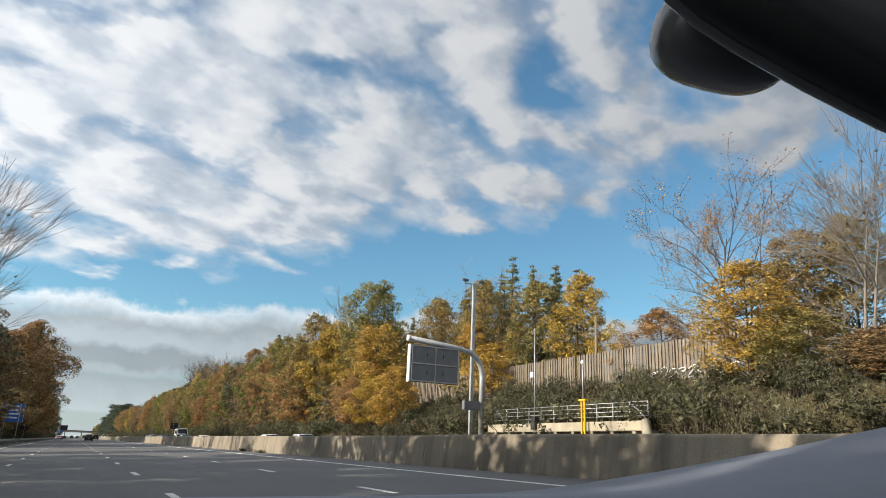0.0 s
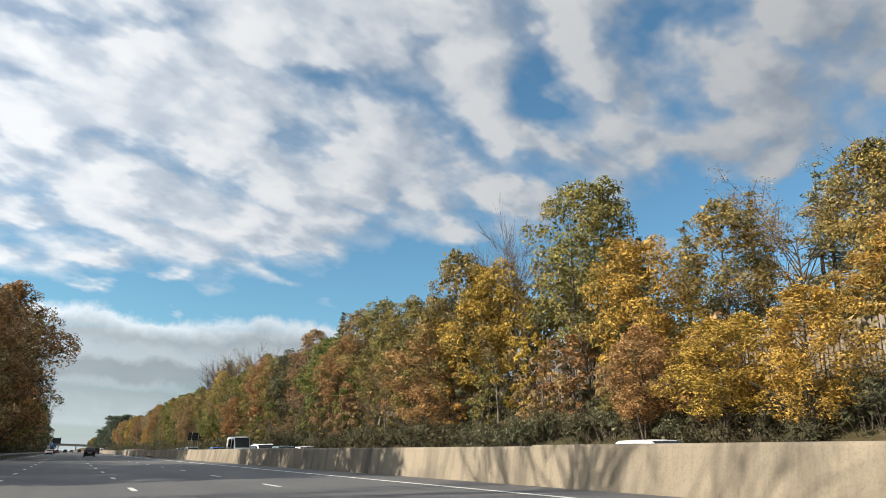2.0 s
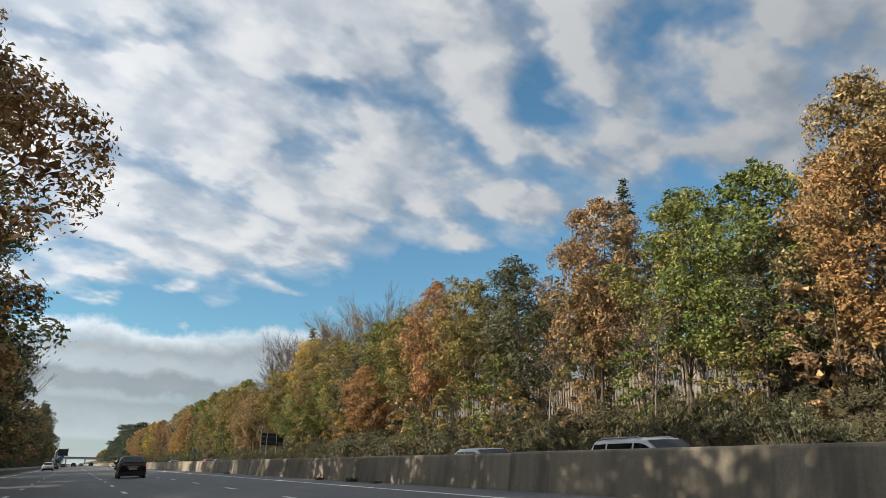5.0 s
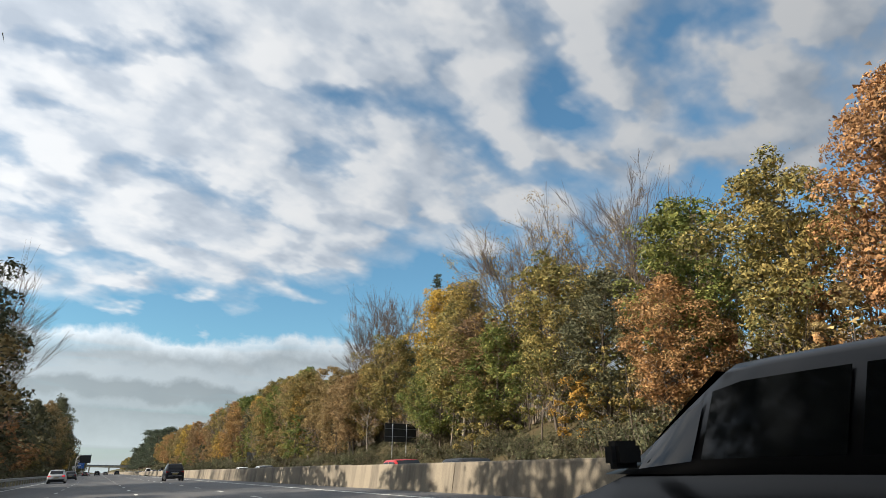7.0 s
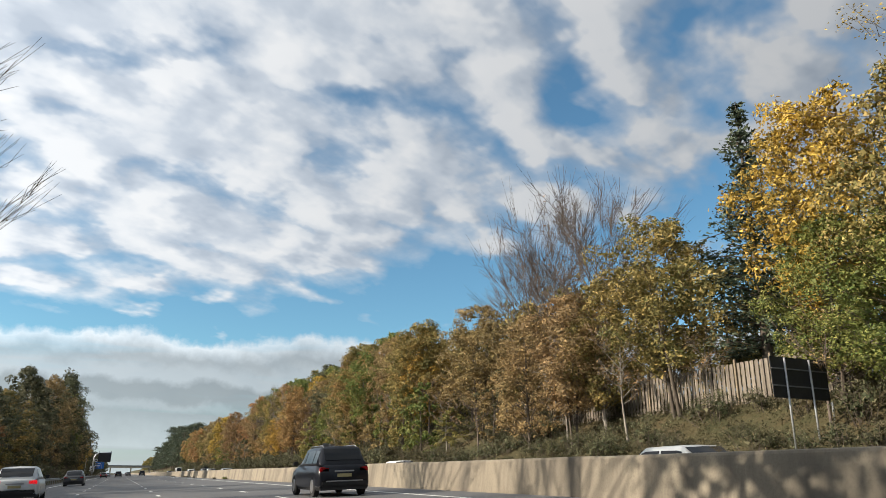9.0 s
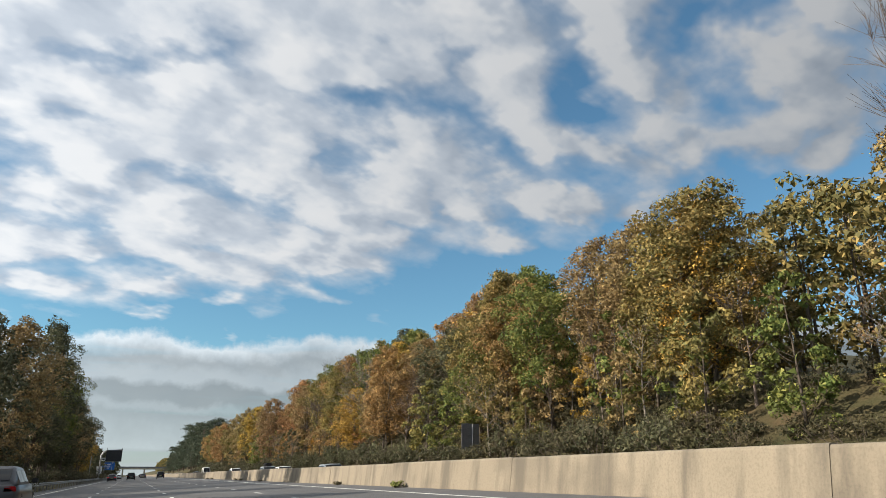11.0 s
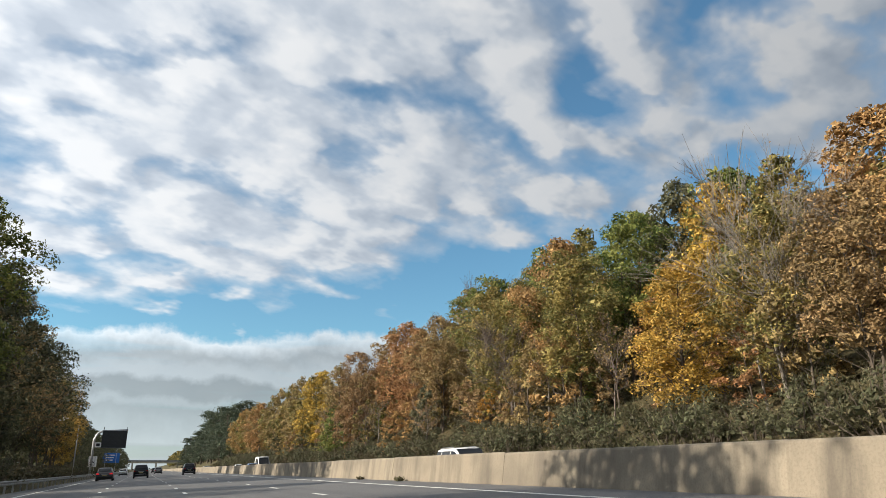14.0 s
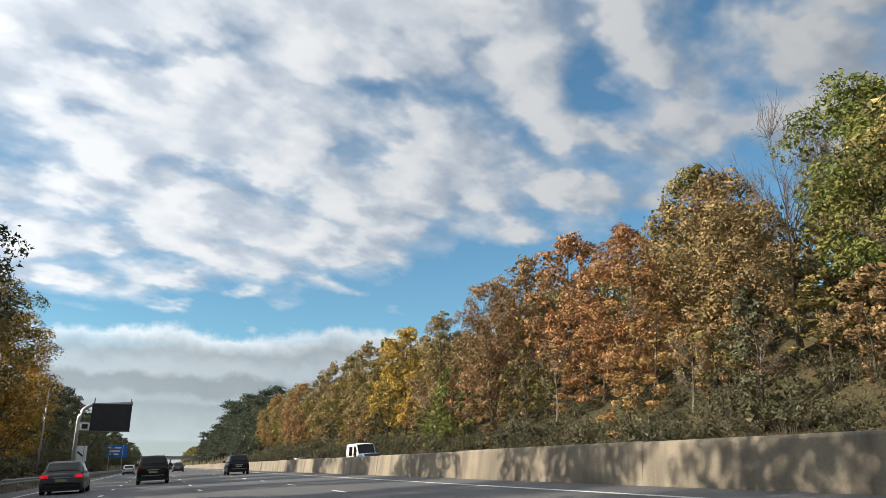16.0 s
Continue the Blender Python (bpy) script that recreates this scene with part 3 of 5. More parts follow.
    TOPS[root.name] = float(np.percentile(np.array(ends)[:, 2], 99.5))
    return root


def conifer(name, seed, leaf, label, height=18.0, radius=3.0, base=0.12, open_=0.0):
    """A spire with whorls of drooping branches clothed in needle sprays."""
    rng = np.random.default_rng(seed)
    root = thing(name, pose(0, 0, 0), label, "conifer", "roadside trees")
    spine = bend(rng, (0, 0, -0.4), (0, 0, height), 0.1, 6)
    segs = [(spine, [height * 0.013 * (1 - 0.155 * i) for i in range(7)], 6)]
    cs = []
    rows = int(height * 2.3)
    for r in range(rows):
        h = base + (1 - base) * (r + rng.uniform(0, 0.7)) / rows
        span0 = radius * (1 - h) ** 0.75 * (0.62 + 0.45 * rng.random())
        for b in range(5 if h < 0.85 else 3):
            if rng.random() < 0.12 + open_:
                continue
            ang = rng.uniform(0, 6.283)
            span = max(0.25, span0 * rng.uniform(0.6, 1.15))
            p = np.array([0, 0, h * height])
            q = p + np.array([math.cos(ang) * span, math.sin(ang) * span, span * rng.uniform(-0.28, 0.22)])
            segs.append(([p, (p + q) / 2 + np.array([0, 0, 0.1 * span]), q], [0.045, 0.03, 0.01], 3))
            m = int(16 + 26 * span)
            t = rng.uniform(0.2, 1.05, (m, 1))
            cs.append(p + (q - p) * t + rng.normal(size=(m, 3)) * np.array([0.2, 0.2, 0.16]) * (0.45 + 0.22 * span))
    v, f = branch_tubes(segs)
    mesh_object("trunk", v, f, M["bark"], root, smooth=True)
    vv, ff = leaf_cards(rng, np.concatenate(cs), 0.13, 0.6, 0.8)
    cards_object("crown", vv, ff, leaf, root)
    return root


def scots_pine(name, seed, height=20.0):
    """A tall bare stem with flat plates of dark needles near the top."""
    rng = np.random.default_rng(seed)
    root = thing(name, pose(0, 0, 0), "tall dark green pine with a bare lower trunk", "conifer", "roadside trees")
    spine = bend(rng, (0, 0, -0.4), (rng.normal() * 0.5, 0, height * 0.95), 0.3, 6)
    segs, cs = [(spine, [0.26 - 0.033 * i for i in range(7)], 6)], []
    for b in range(22):
        h = rng.uniform(0.42, 1.0)
        p = np.array(spine[0]) + (np.array(spine[-1]) - np.array(spine[0])) * h
        ang, span = rng.uniform(0, 6.283), rng.uniform(1.3, 3.4) * (1.15 - 0.6 * abs(h - 0.7))
        q = p + np.array([math.cos(ang) * span, math.sin(ang) * span, span * rng.uniform(0.1, 0.6)])
        segs.append((bend(rng, p, q, 0.2, 3), [0.07, 0.05, 0.035, 0.015], 4))
        m = 260
        cs.append(q - (q - p) * rng.uniform(0, 0.45, (m, 1)) + rng.normal(size=(m, 3)) * np.array([0.7, 0.7, 0.28]))
    v, f = branch_tubes(segs)
    mesh_object("trunk", v, f, M["bark"], root, smooth=True)
    vv, ff = leaf_cards(rng, np.concatenate(cs), 0.2, 0.6)
    cards_object("crown", vv, ff, LEAF["C"], root)
    return root


def shrub(name, seed, leaf, label, radius=1.5, height=1.9, leaves=820, size=0.096, slim=0.55):
    """A low bush of many stems: fuzzy rounded tufts with dark gaps between them, ragged at the top."""
    rng = np.random.default_rng(seed)
    root = thing(name, pose(0, 0, 0), label, "shrub", "bank scrub")
    segs, tufts, radii, out = [], [], [], []
    for _ in range(22):
        xy = rng.normal(size=2) * radius * 0.5
        z = height * rng.uniform(0.25, 0.95) * math.exp(-0.22 * float(xy @ xy) / radius ** 2)
        tufts.append((xy[0], xy[1], z))
        radii.append(radius * rng.uniform(0.16, 0.32))
        out.append((xy[0], xy[1], 0.6 * height))
        segs.append(([np.array([xy[0] * 0.4, xy[1] * 0.4, -0.35]), np.array([xy[0], xy[1], z + radii[-1]])], [0.03, 0.008], 3))
    v, f = branch_tubes(segs)
    mesh_object("stem", v, f, M["bark"], root)
    c, u = puff_leaves(rng, np.array(tufts), np.array(radii), unit(np.array(out)), leaves)
    c[:, 2] = np.maximum(c[:, 2], 0.03)
    vv, ff = leaf_cards(rng, c, size, 1.3, slim, u)
    v2, f2 = leaf_cards(rng, c[::7] * np.array([0.8, 0.8, 0.7]), size * 1.9)
    cards_object("foliage", np.concatenate([vv, v2]), np.concatenate([ff, f2 + len(vv)]), leaf, root)
    return root


WORDS = {
    "G": "green broadleaf tree with a dense rounded crown", "O": "oak turning from olive green to gold",
    "Y": "autumn tree with bright yellow leaves", "R": "beech in rusty orange autumn leaf",
    "B": "brown-leaved autumn oak with a thinning crown", "D": "dull grey-green tree with a dark crown",
    "N": "leafless tree with a fan of fine bare twigs", "W": "pale-barked birch with bare white branches",
    "C": "dark green spruce with drooping branches", "T": "autumn tree with sparse golden leaves", "L": "light green larch with an open spire", "P": "tall pine",
}
KIND, VERGE_KIND, FAR_KIND = {}, {}, {}
for key, seeds in (("G", (11, 12)), ("O", (21, 22, 23)), ("Y", (31, 32)), ("R", (41, 42)), ("B", (51, 52)), ("D", (61, 62))):
    KIND[key] = [crowned_tree("tree", s, LEAF[key], M["bark"] if i % 3 < 2 else M["bark_pale"], WORDS[key], 16, (4.3, 3.7, 4.0)[i], (0.13, 0.24, 0.18)[i],
                              14800, 0.121, 1 + (i % 2), (104, 112, 96)[i], (0.42, 0.55, 0.5)[i]) for i, s in enumerate(seeds)]
    VERGE_KIND[key] = [crowned_tree("tree", seeds[1] + 500, LEAF[key], M["bark"], WORDS[key], 16, 4.6, 0.06, 9000, 0.18)]
    FAR_KIND[key] = [crowned_tree("tree", seeds[0] + 700, LEAF[key], M["bark"], WORDS[key], 16, 4.2, 0.12, 7500, 0.175, 1, 72)]
    KIND[key.lower()] = [crowned_tree("sapling", seeds[0] + 300, LEAF[key], M["bark"], "young " + WORDS[key], 7, 2.0, 0.04, 2100, 0.112, 1, 36)]
KIND["N"] = [sparse_tree("bare_tree", 71, LEAF["B"], M["twig"], WORDS["N"], 16, 3.4, 0.3, 110, 0.14, 1.0, 2, 1.25), sparse_tree("bare_tree", 72, None, M["twig"], WORDS["N"], 16, 3.8, 0.32, 0, 0.14, 1.0, 1, 1.3)]
KIND["T"] = [sparse_tree("tree", 95, LEAF["Y"], M["bark"], "autumn tree with sparse golden leaves and visible branches", 16, 4.4, 0.15, 13000, 0.078, 0.6, 1, 0.8, 0.9)]
KIND["n"] = [sparse_tree("slender_tree", sd, LEAF["B"], M["bark_pale"] if sd < 98 else M["twig"], "slender young tree with a bare pale trunk and few leaves", 10, 1.7, 0.42, 700, 0.12, 0.6, 1, 0.9, 0.7) for sd in (97, 98)]
KIND["W"] = [sparse_tree("birch_tree", 75, LEAF["B"], M["bark_pale"], WORDS["W"], 16, 4.0, 0.3, 330, 0.16, 1.0, 2, 0.9)]
KIND["C"] = [conifer("spruce_tree", 81, LEAF["C"], WORDS["C"], 16, 3.0), conifer("spruce_tree", 82, LEAF["C"], WORDS["C"], 16, 3.4, 0.1, 0.08)]
KIND["L"] = [conifer("larch_tree", sd, LEAF["L"], WORDS["L"], 16, 2.8, 0.1, 0.3) for sd in (85, 86)]
for key in "NW":
    VERGE_KIND[key] = KIND[key]
KIND["P"] = [scots_pine("pine_tree", 91, 16), scots_pine("pine_tree", 92, 16)]
used, gone, spare = set(), set(), []
tree_rng = random.Random(5)


def plant(key, x, y, top=None, height=None, wide=1.0, kinds=None):
    """Stand a tree of a kind on the ground, its top at the height given."""
    z = ground_z(x, y)
    h = height if height else max(3.0, top - z)
    ob = tree_rng.choice((kinds or KIND)[key])
    k = h / TOPS.get(ob.name, 16.0)
    sx = wide * (0.4 + 0.6 * k) * tree_rng.uniform(0.92, 1.08)
    m = pose(x, y, z - 0.1, 0, 0, tree_rng.uniform(0, 360))
    if ob.name in used:
        ob = copy_thing(ob, m)
    else:
        used.add(ob.name)
        ob.matrix_basis = m
    ob.scale = (sx, sx, k)
    return ob


# the bank to the right: along the road, out from it, height of the top, kind
BANK_A = "23,37,8.2,B 29,38,10.4,O 31,48,24.0,W 32,38,13.9,Y 37,50,19.6,B 43,49,25.6,T 35,54,21,O 27,50,23,W 48,45,14.2,R 65,50,21.4,Y 68,40,12.7,Y 66,50,22.5,L 70,50,23.8,L 73,52,24.5,L 84,51,25.5,L 75,50,24.9,L 79,33,10.6,Y 80,50,27.2,L 80,44,17.0,Y 81,54,26.3,L 84,32,9.7,Y 88,50,23.5,L 90,32,10.0,R 93,56,28.2,L 95,36,18.3,Y 97,52,26.0,L 104,39,26.8,O 105,52,25.5,L 71,48,21.5,O 78,47,23.0,T 83,47,23.8,O 90,48,23.5,T 96,47,23.5,O 118,41,26.8,N 118,58,28.2,C 119,37,21.9,Y 123,36,23.8,O 126,34,16.2,R 130,58,27.2,C 136,42,22.1,D 139,37,21.8,O 147,37,22.9,O"
BANK_B = "159,36,19.6,R 160,38,23.9,B 166,38,16.4,D 168,37,20.8,G 175,38,21.4,G 185,38,24.5,B 189,45,29.4,C 197,37,21.9,D 206,37,22.0,O 214,37,23.2,R 222,37,21.0,O 229,34,14.6,R 231,37,21.1,G 239,42,24.7,N 240,37,18.2,D 243,42,28.3,N 246,36,20.9,O 251,43,28.5,T 254,42,28.5,N 264,38,19.0,B 261,41,27.6,N 266,42,28.0,T 259,37,17.0,G 270,39,24.9,O 277,40,25.8,Y 267,37,21.5,O 276,37,16.4,G 271,36,15.0,G 285,41.5,29.9,C 287,48,29.7,C 290,37,21.1,O 297,36,17.2,O 299,34,16.1,B 306,34,15.8,B 308,44,32.4,N 316,44,32.6,N 322,37,20.6,B 325,45,33.0,N"
BANK_C = "342,37,22.4,O 370,38,22.1,R 378,40,24.9,O 378,36,16.8,G 389,44,27.1,O 399,46,27.5,B 344,39,22.0,Y 347,38,20.9,O 351,39,22.2,B 357,39,22.5,B 364,37,21.2,G 373,37,23.4,O 382,38,20.0,O 394,38,21.3,D 403,33,19.3,R 406,40,21.3,B 406,50,28.6,Y 412,36,17.0,B 419,37,18.0,O 426,35,15.7,Y 427,48,26.6,O 431,45,25.5,Y 441,42,25.3,G 442,36,20.9,O 448,50,29.0,G 450,40,25.2,R 456,38,21.7,O 458,45,27.9,G 462,38,22.6,O 470,42,26.2,G 480,38,22.1,B 482,46,27.5,N 441,50,30.3,D 434,49,28.8,G 420,50,28.4,R 412,51,29.6,B 461,51,31.2,O 472,50,29.8,G 497,50,31.4,O 391,50,30.2,G 402,51,31.0,O 419,37,20.5,W 456,37,17,N 395,36,16,N 496,40,23.4,R 501,50,28.3,B 511,44,27.5,R 517,36,22.5,B 527,46,29.0,B 540,38,23.0,B 553,37,23.3,Y 566,38,23.6,O 578,37,24.3,B 594,38,24.0,O 609,37,24.3,B 624,38,23.4,O 639,36,22.7,R 656,37,24,B 675,38,24,O 696,37,25,R 720,38,25,O"
for row in (BANK_A + " " + BANK_B + " " + BANK_C).split():
    y, x, top, key = row.split(",")
    far = (float(y) > 535 or float(x) > 43 and float(y) > 125) and key in FAR_KIND
    plant(key, float(x), float(y), float(top) + 0.1, wide={"L": 1.55, "C": 1.45, "N": 1.1, "T": 1.2, "W": 1.2}.get(key, 1.05), kinds=FAR_KIND if far else KIND)
# slender bare stems at the wood's edge
for i in range(52):
    y = 104 + 8.6 * i + tree_rng.uniform(-3, 3)
    plant("n", tree_rng.uniform(33.0, 36.5) if i % 3 else tree_rng.uniform(37, 41), y, height=tree_rng.uniform(6.5, 11.0))
# young trees and coppice on the slope
for y, x, h, key in ((97, 37.5, 8.5, "o"), (103, 36.5, 7, "r"), (106, 38.5, 8, "b"), (111, 37.5, 9, "y"), (116, 36, 7, "o"), (93, 36.5, 7.5, "y"), (88, 35, 6, "r")):
    plant(key, x, y, height=h, wide=1.1)
for y in range(88, 600, 4):
    yy = y + tree_rng.uniform(-2, 2)
    if tree_rng.random() < 0.72 and not 262 < yy < 306:
        plant(tree_rng.choice("ooybgdrb"), tree_rng.uniform(33.0, 38.0), yy, height=tree_rng.uniform(4.5, 10.0), wide=1.1)
    if 425 < y < 560 and y % 8 == 0:
        plant(tree_rng.choice("oorbgbr"), tree_rng.uniform(37.5, 43.5), yy + 3, height=tree_rng.uniform(6, 9.5), wide=1.35)


def woodland(name, spots, leaf, label, per=1300, size=0.27):
    """The wood behind the front row, too deep to count: stems and broken crowns in one mesh."""
    rng = np.random.default_rng(8)
    segs, cs, ways = [], [], []
    for x, y, top in spots:
        z = ground_z(x, y)
        h = top - z
        segs.append((bend(rng, (x, y, z - 0.3), (x + rng.normal() * 0.5, y, top - 0.12 * h), 0.2, 3), [0.2, 0.15, 0.1, 0.04], 5))
        lobes = rng.normal(size=(16, 3)) * np.array([1.7, 1.7, 0.0])
        k = rng.uniform(0.12, 0.93, 16)
        lobes *= (1.25 - 0.75 * k)[:, None]
        out = unit(lobes + np.array([0, 0, 0.3]) + k[:, None] * np.array([0, 0, 1.2]))
        lobes += np.array([x, y, z]) + k[:, None] * np.array([0, 0, h])
        c, u = puff_leaves(rng, lobes, rng.uniform(1.1, 1.7, 16), out, per)
        cs.append(c)
        ways.append(u)
    root = thing(name, pose(0, 0, 0), label, "woodland", kind="stuff")
    v, f = branch_tubes(segs)
    mesh_object("stem", v, f, M["bark"], root)
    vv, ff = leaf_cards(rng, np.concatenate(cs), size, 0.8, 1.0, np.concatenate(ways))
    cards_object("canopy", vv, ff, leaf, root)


rows = ([], [], [])
for y in range(66, 740, 5):
    yy = y + tree_rng.uniform(-2, 2)
    dip = 4.0 * smooth(262, 272, yy) * (1 - smooth(296, 306, yy))
    rows[0].append((tree_rng.uniform(43.5, 48), yy, tree_rng.uniform(20.5, 23.5) - dip if yy > 108 else tree_rng.uniform(10, 12.5)))
    if y > 108:
        rows[1].append((tree_rng.uniform(49, 55), yy + 2, tree_rng.uniform(23.0, 26.5) - dip))
    if y > 325:
        rows[2].append((tree_rng.uniform(56, 63), yy + 3, tree_rng.uniform(27.0, 30.0)))
woodland("woodland", rows[0], LEAF["X"], "dense mixed autumn woodland behind the front row of trees", 1100, 0.31)
woodland("woodland", rows[1] + rows[2], LEAF["X"], "brown and gold woodland rising up the hill behind", 760, 0.36)
woodland("woodland", [(36 + 12 * tree_rng.random(), 742 + 6 * i, 20 + 6 * tree_rng.random()) for i in range(60)], LEAF["C"], "dark green conifer wood in the distance", 800, 0.45)
woodland("woodland", [(36 + 10 * tree_rng.random(), 1100 + 12 * i, 20 + 4 * tree_rng.random()) for i in range(50)], LEAF["O"], "distant olive-gold woodland", 500, 0.8)
woodland("woodland", [(-tree_rng.uniform(18, 26), 4 * i + tree_rng.uniform(-2, 2), tree_rng.uniform(8, 12)) for i in range(22, 260)], LEAF["D"], "dim grey-green woodland behind the verge", 420, 0.46)
for y, x, top in ((752, 42, 33), (772, 39, 32), (790, 41, 35), (825, 40, 35), (864, 41, 37), (905, 40, 34), (946, 39, 33), (1010, 38, 31), (1080, 37, 30)):
    plant("P", x, y, top, wide=1.5)
    plant("C", x - 2, y + 12, top - 5, wide=2.6)
    plant("C", x - 4, y + 4, top - 7, wide=2.2)

# the verge to the left
VERGE = "60,11,22,N 74,11.5,23,N 4,13,17,D 14,14,17,O 23,13,17,D 33,14,16,D 42,13,16,B 57,14,12,D 89,13,17,D 99,13.5,17,B 111,13,15,D 121,14,8,R 130,14,8,D 146,13,17,B 157,12.5,20,R 167,11.5,22,B 176,10.5,25,R 188,10.5,24,O 200,11,22,D 212,12.5,20,D 224,13.5,13,B 240,13,17,B 250,13,19,D 260,13.5,19,D 269,13,20,N 279,13,21,N 290,12.5,20,N 302,12,9,R 312,14,8,D 320,14,9,D 334,13.5,10,D 348,13.5,10,O 363,13,15,D 377,13.5,15,D 390,12.5,17,B 405,12.5,20,D 426,13,10,D 443,13.5,20,G 453,12,17.5,D 464,13.5,17.5,B 477,13.5,16.5,D 489,13,15,B 499,13,15,O 511,13,14,Y 523,14,11,Y 545,14,11,D 562,14,12,D 580,14,12,D 604,14,11,D 632,14,12,D 664,14,12,D 700,14,12,D 745,14,12,D 800,14,13,D 870,14,13,D 960,14,13,D 1080,14,13,D"
for row in VERGE.split():
    y, x, h, key = row.split(",")
    plant(key, -float(x), float(y), height=float(h), wide=1.25 if key != "N" and float(y) < 300 else 1.0, kinds=FAR_KIND if float(y) > 530 else KIND if 150 < float(y) < 215 or 380 < float(y) else VERGE_KIND)
for y in (18, 29, 94, 104, 152, 162, 173, 185, 197, 208, 245, 255, 448):
    plant("D", -16, y, height=18, wide=1.1, kinds=FAR_KIND)
# ---- scrub along the foot of the bank and the verge ----
SCRUB = [shrub("gorse_bush", 101, LEAF["S"], "dark olive gorse bush on the bank", 1.6, 2.0),
         shrub("scrub_bush", 102, LEAF["S"], "low dark olive scrub bush on the bank", 1.3, 1.5),
         shrub("bramble_bush", 103, LEAF["H"], "dry brown and green bramble patch on the bank", 1.9, 1.1),
         shrub("broom_bush", 104, LEAF["D"], "grey-green broom bush on the bank", 1.4, 2.3)]
fresh = set()


def scatter(ob, x, y, k):
    m = pose(x, y, ground_z(x, y) - 0.1, 0, 0, tree_rng.uniform(0, 360))
    if ob.name in fresh:
        ob = copy_thing(ob, m)
    else:
        fresh.add(ob.name)
        ob.matrix_basis = m
    ob.scale = (k, k, k * tree_rng.uniform(0.85, 1.2))


for i in range(620):
    y = 12 + 0.95 * i + tree_rng.uniform(-1, 1)
    x = tree_rng.uniform(30.8, 34.2) if i % 2 else tree_rng.uniform(34, 40.5)
    if 30 < y < 58:
        x = tree_rng.uniform(32.6, 34.0)
    scatter(tree_rng.choice(SCRUB), x, y, tree_rng.uniform(0.75, 1.3) * (1.3 if y < 30 else 0.7 if 268 < y < 285 and x < 35 else 0.8 if 240 < y < 335 else 1.15 if x < 35 else 0.8))
for i in range(75):
    scatter(tree_rng.choice(SCRUB), tree_rng.uniform(34.5, 40.3), 6 + 1.0 * i + tree_rng.uniform(-1, 1), tree_rng.uniform(0.75, 1.15))
for i in range(90):
    scatter(tree_rng.choice(SCRUB), tree_rng.uniform(30.8, 37), 600 + 1.7 * i, tree_rng.uniform(1.0, 1.6))
for i in range(70):
    scatter(tree_rng.choice(SCRUB), -tree_rng.uniform(9.8, 12.0), 60 + 8 * i, tree_rng.uniform(0.8, 1.3))



def undergrowth():
    """Dry grass, bramble and fern over the whole bank, past counting."""
    rng = np.random.default_rng(17)
    n = 20000
    x, y = rng.uniform(29.4, 46.0, n), rng.uniform(14, 600, n)
    y = np.where(np.arange(n) % 3 == 0, 420 + y * 0.2, y)
    y = np.where(np.arange(n) % 5 == 1, 258 + y * 0.08, y)
    x = np.where(y < 330, 29.4 + (x - 29.4) * 0.76, x)
    thick = 0.5 + 0.5 * np.sin(x * 0.9 + 2.0 * np.sin(y * 0.21)) * np.sin(y * 0.37)
    c = []
    for i in range(n):
        z = ground_z(x[i], y[i])
        m = 9
        h = 0.1 + 0.5 * thick[i] * rng.random()
        c.append(np.array([x[i], y[i], z]) + rng.normal(size=(m, 3)) * np.array([0.35, 0.35, 0.0]) + np.array([[0, 0, 1.0]]) * rng.uniform(0.0, h, (m, 1)))
    root = thing("undergrowth", pose(0, 0, 0), "dry grass, bramble and fern covering the bank", "undergrowth", kind="stuff")
    vv, ff = leaf_cards(rng, np.concatenate(c), 0.10, 0.9, 0.7)
    cards_object("foliage", vv, ff, LEAF["H"], root)


undergrowth()



# spare prototypes that found no place
for kinds in (KIND, VERGE_KIND, FAR_KIND):
    for group_of in kinds.values():
        for ob in group_of:
            if ob.name not in used and ob.name not in gone:
                gone.add(ob.name)
                for child in list(ob.children):
                    bpy.data.objects.remove(child)
                spare.append(ob)
for ob in spare:
    bpy.data.objects.remove(ob)
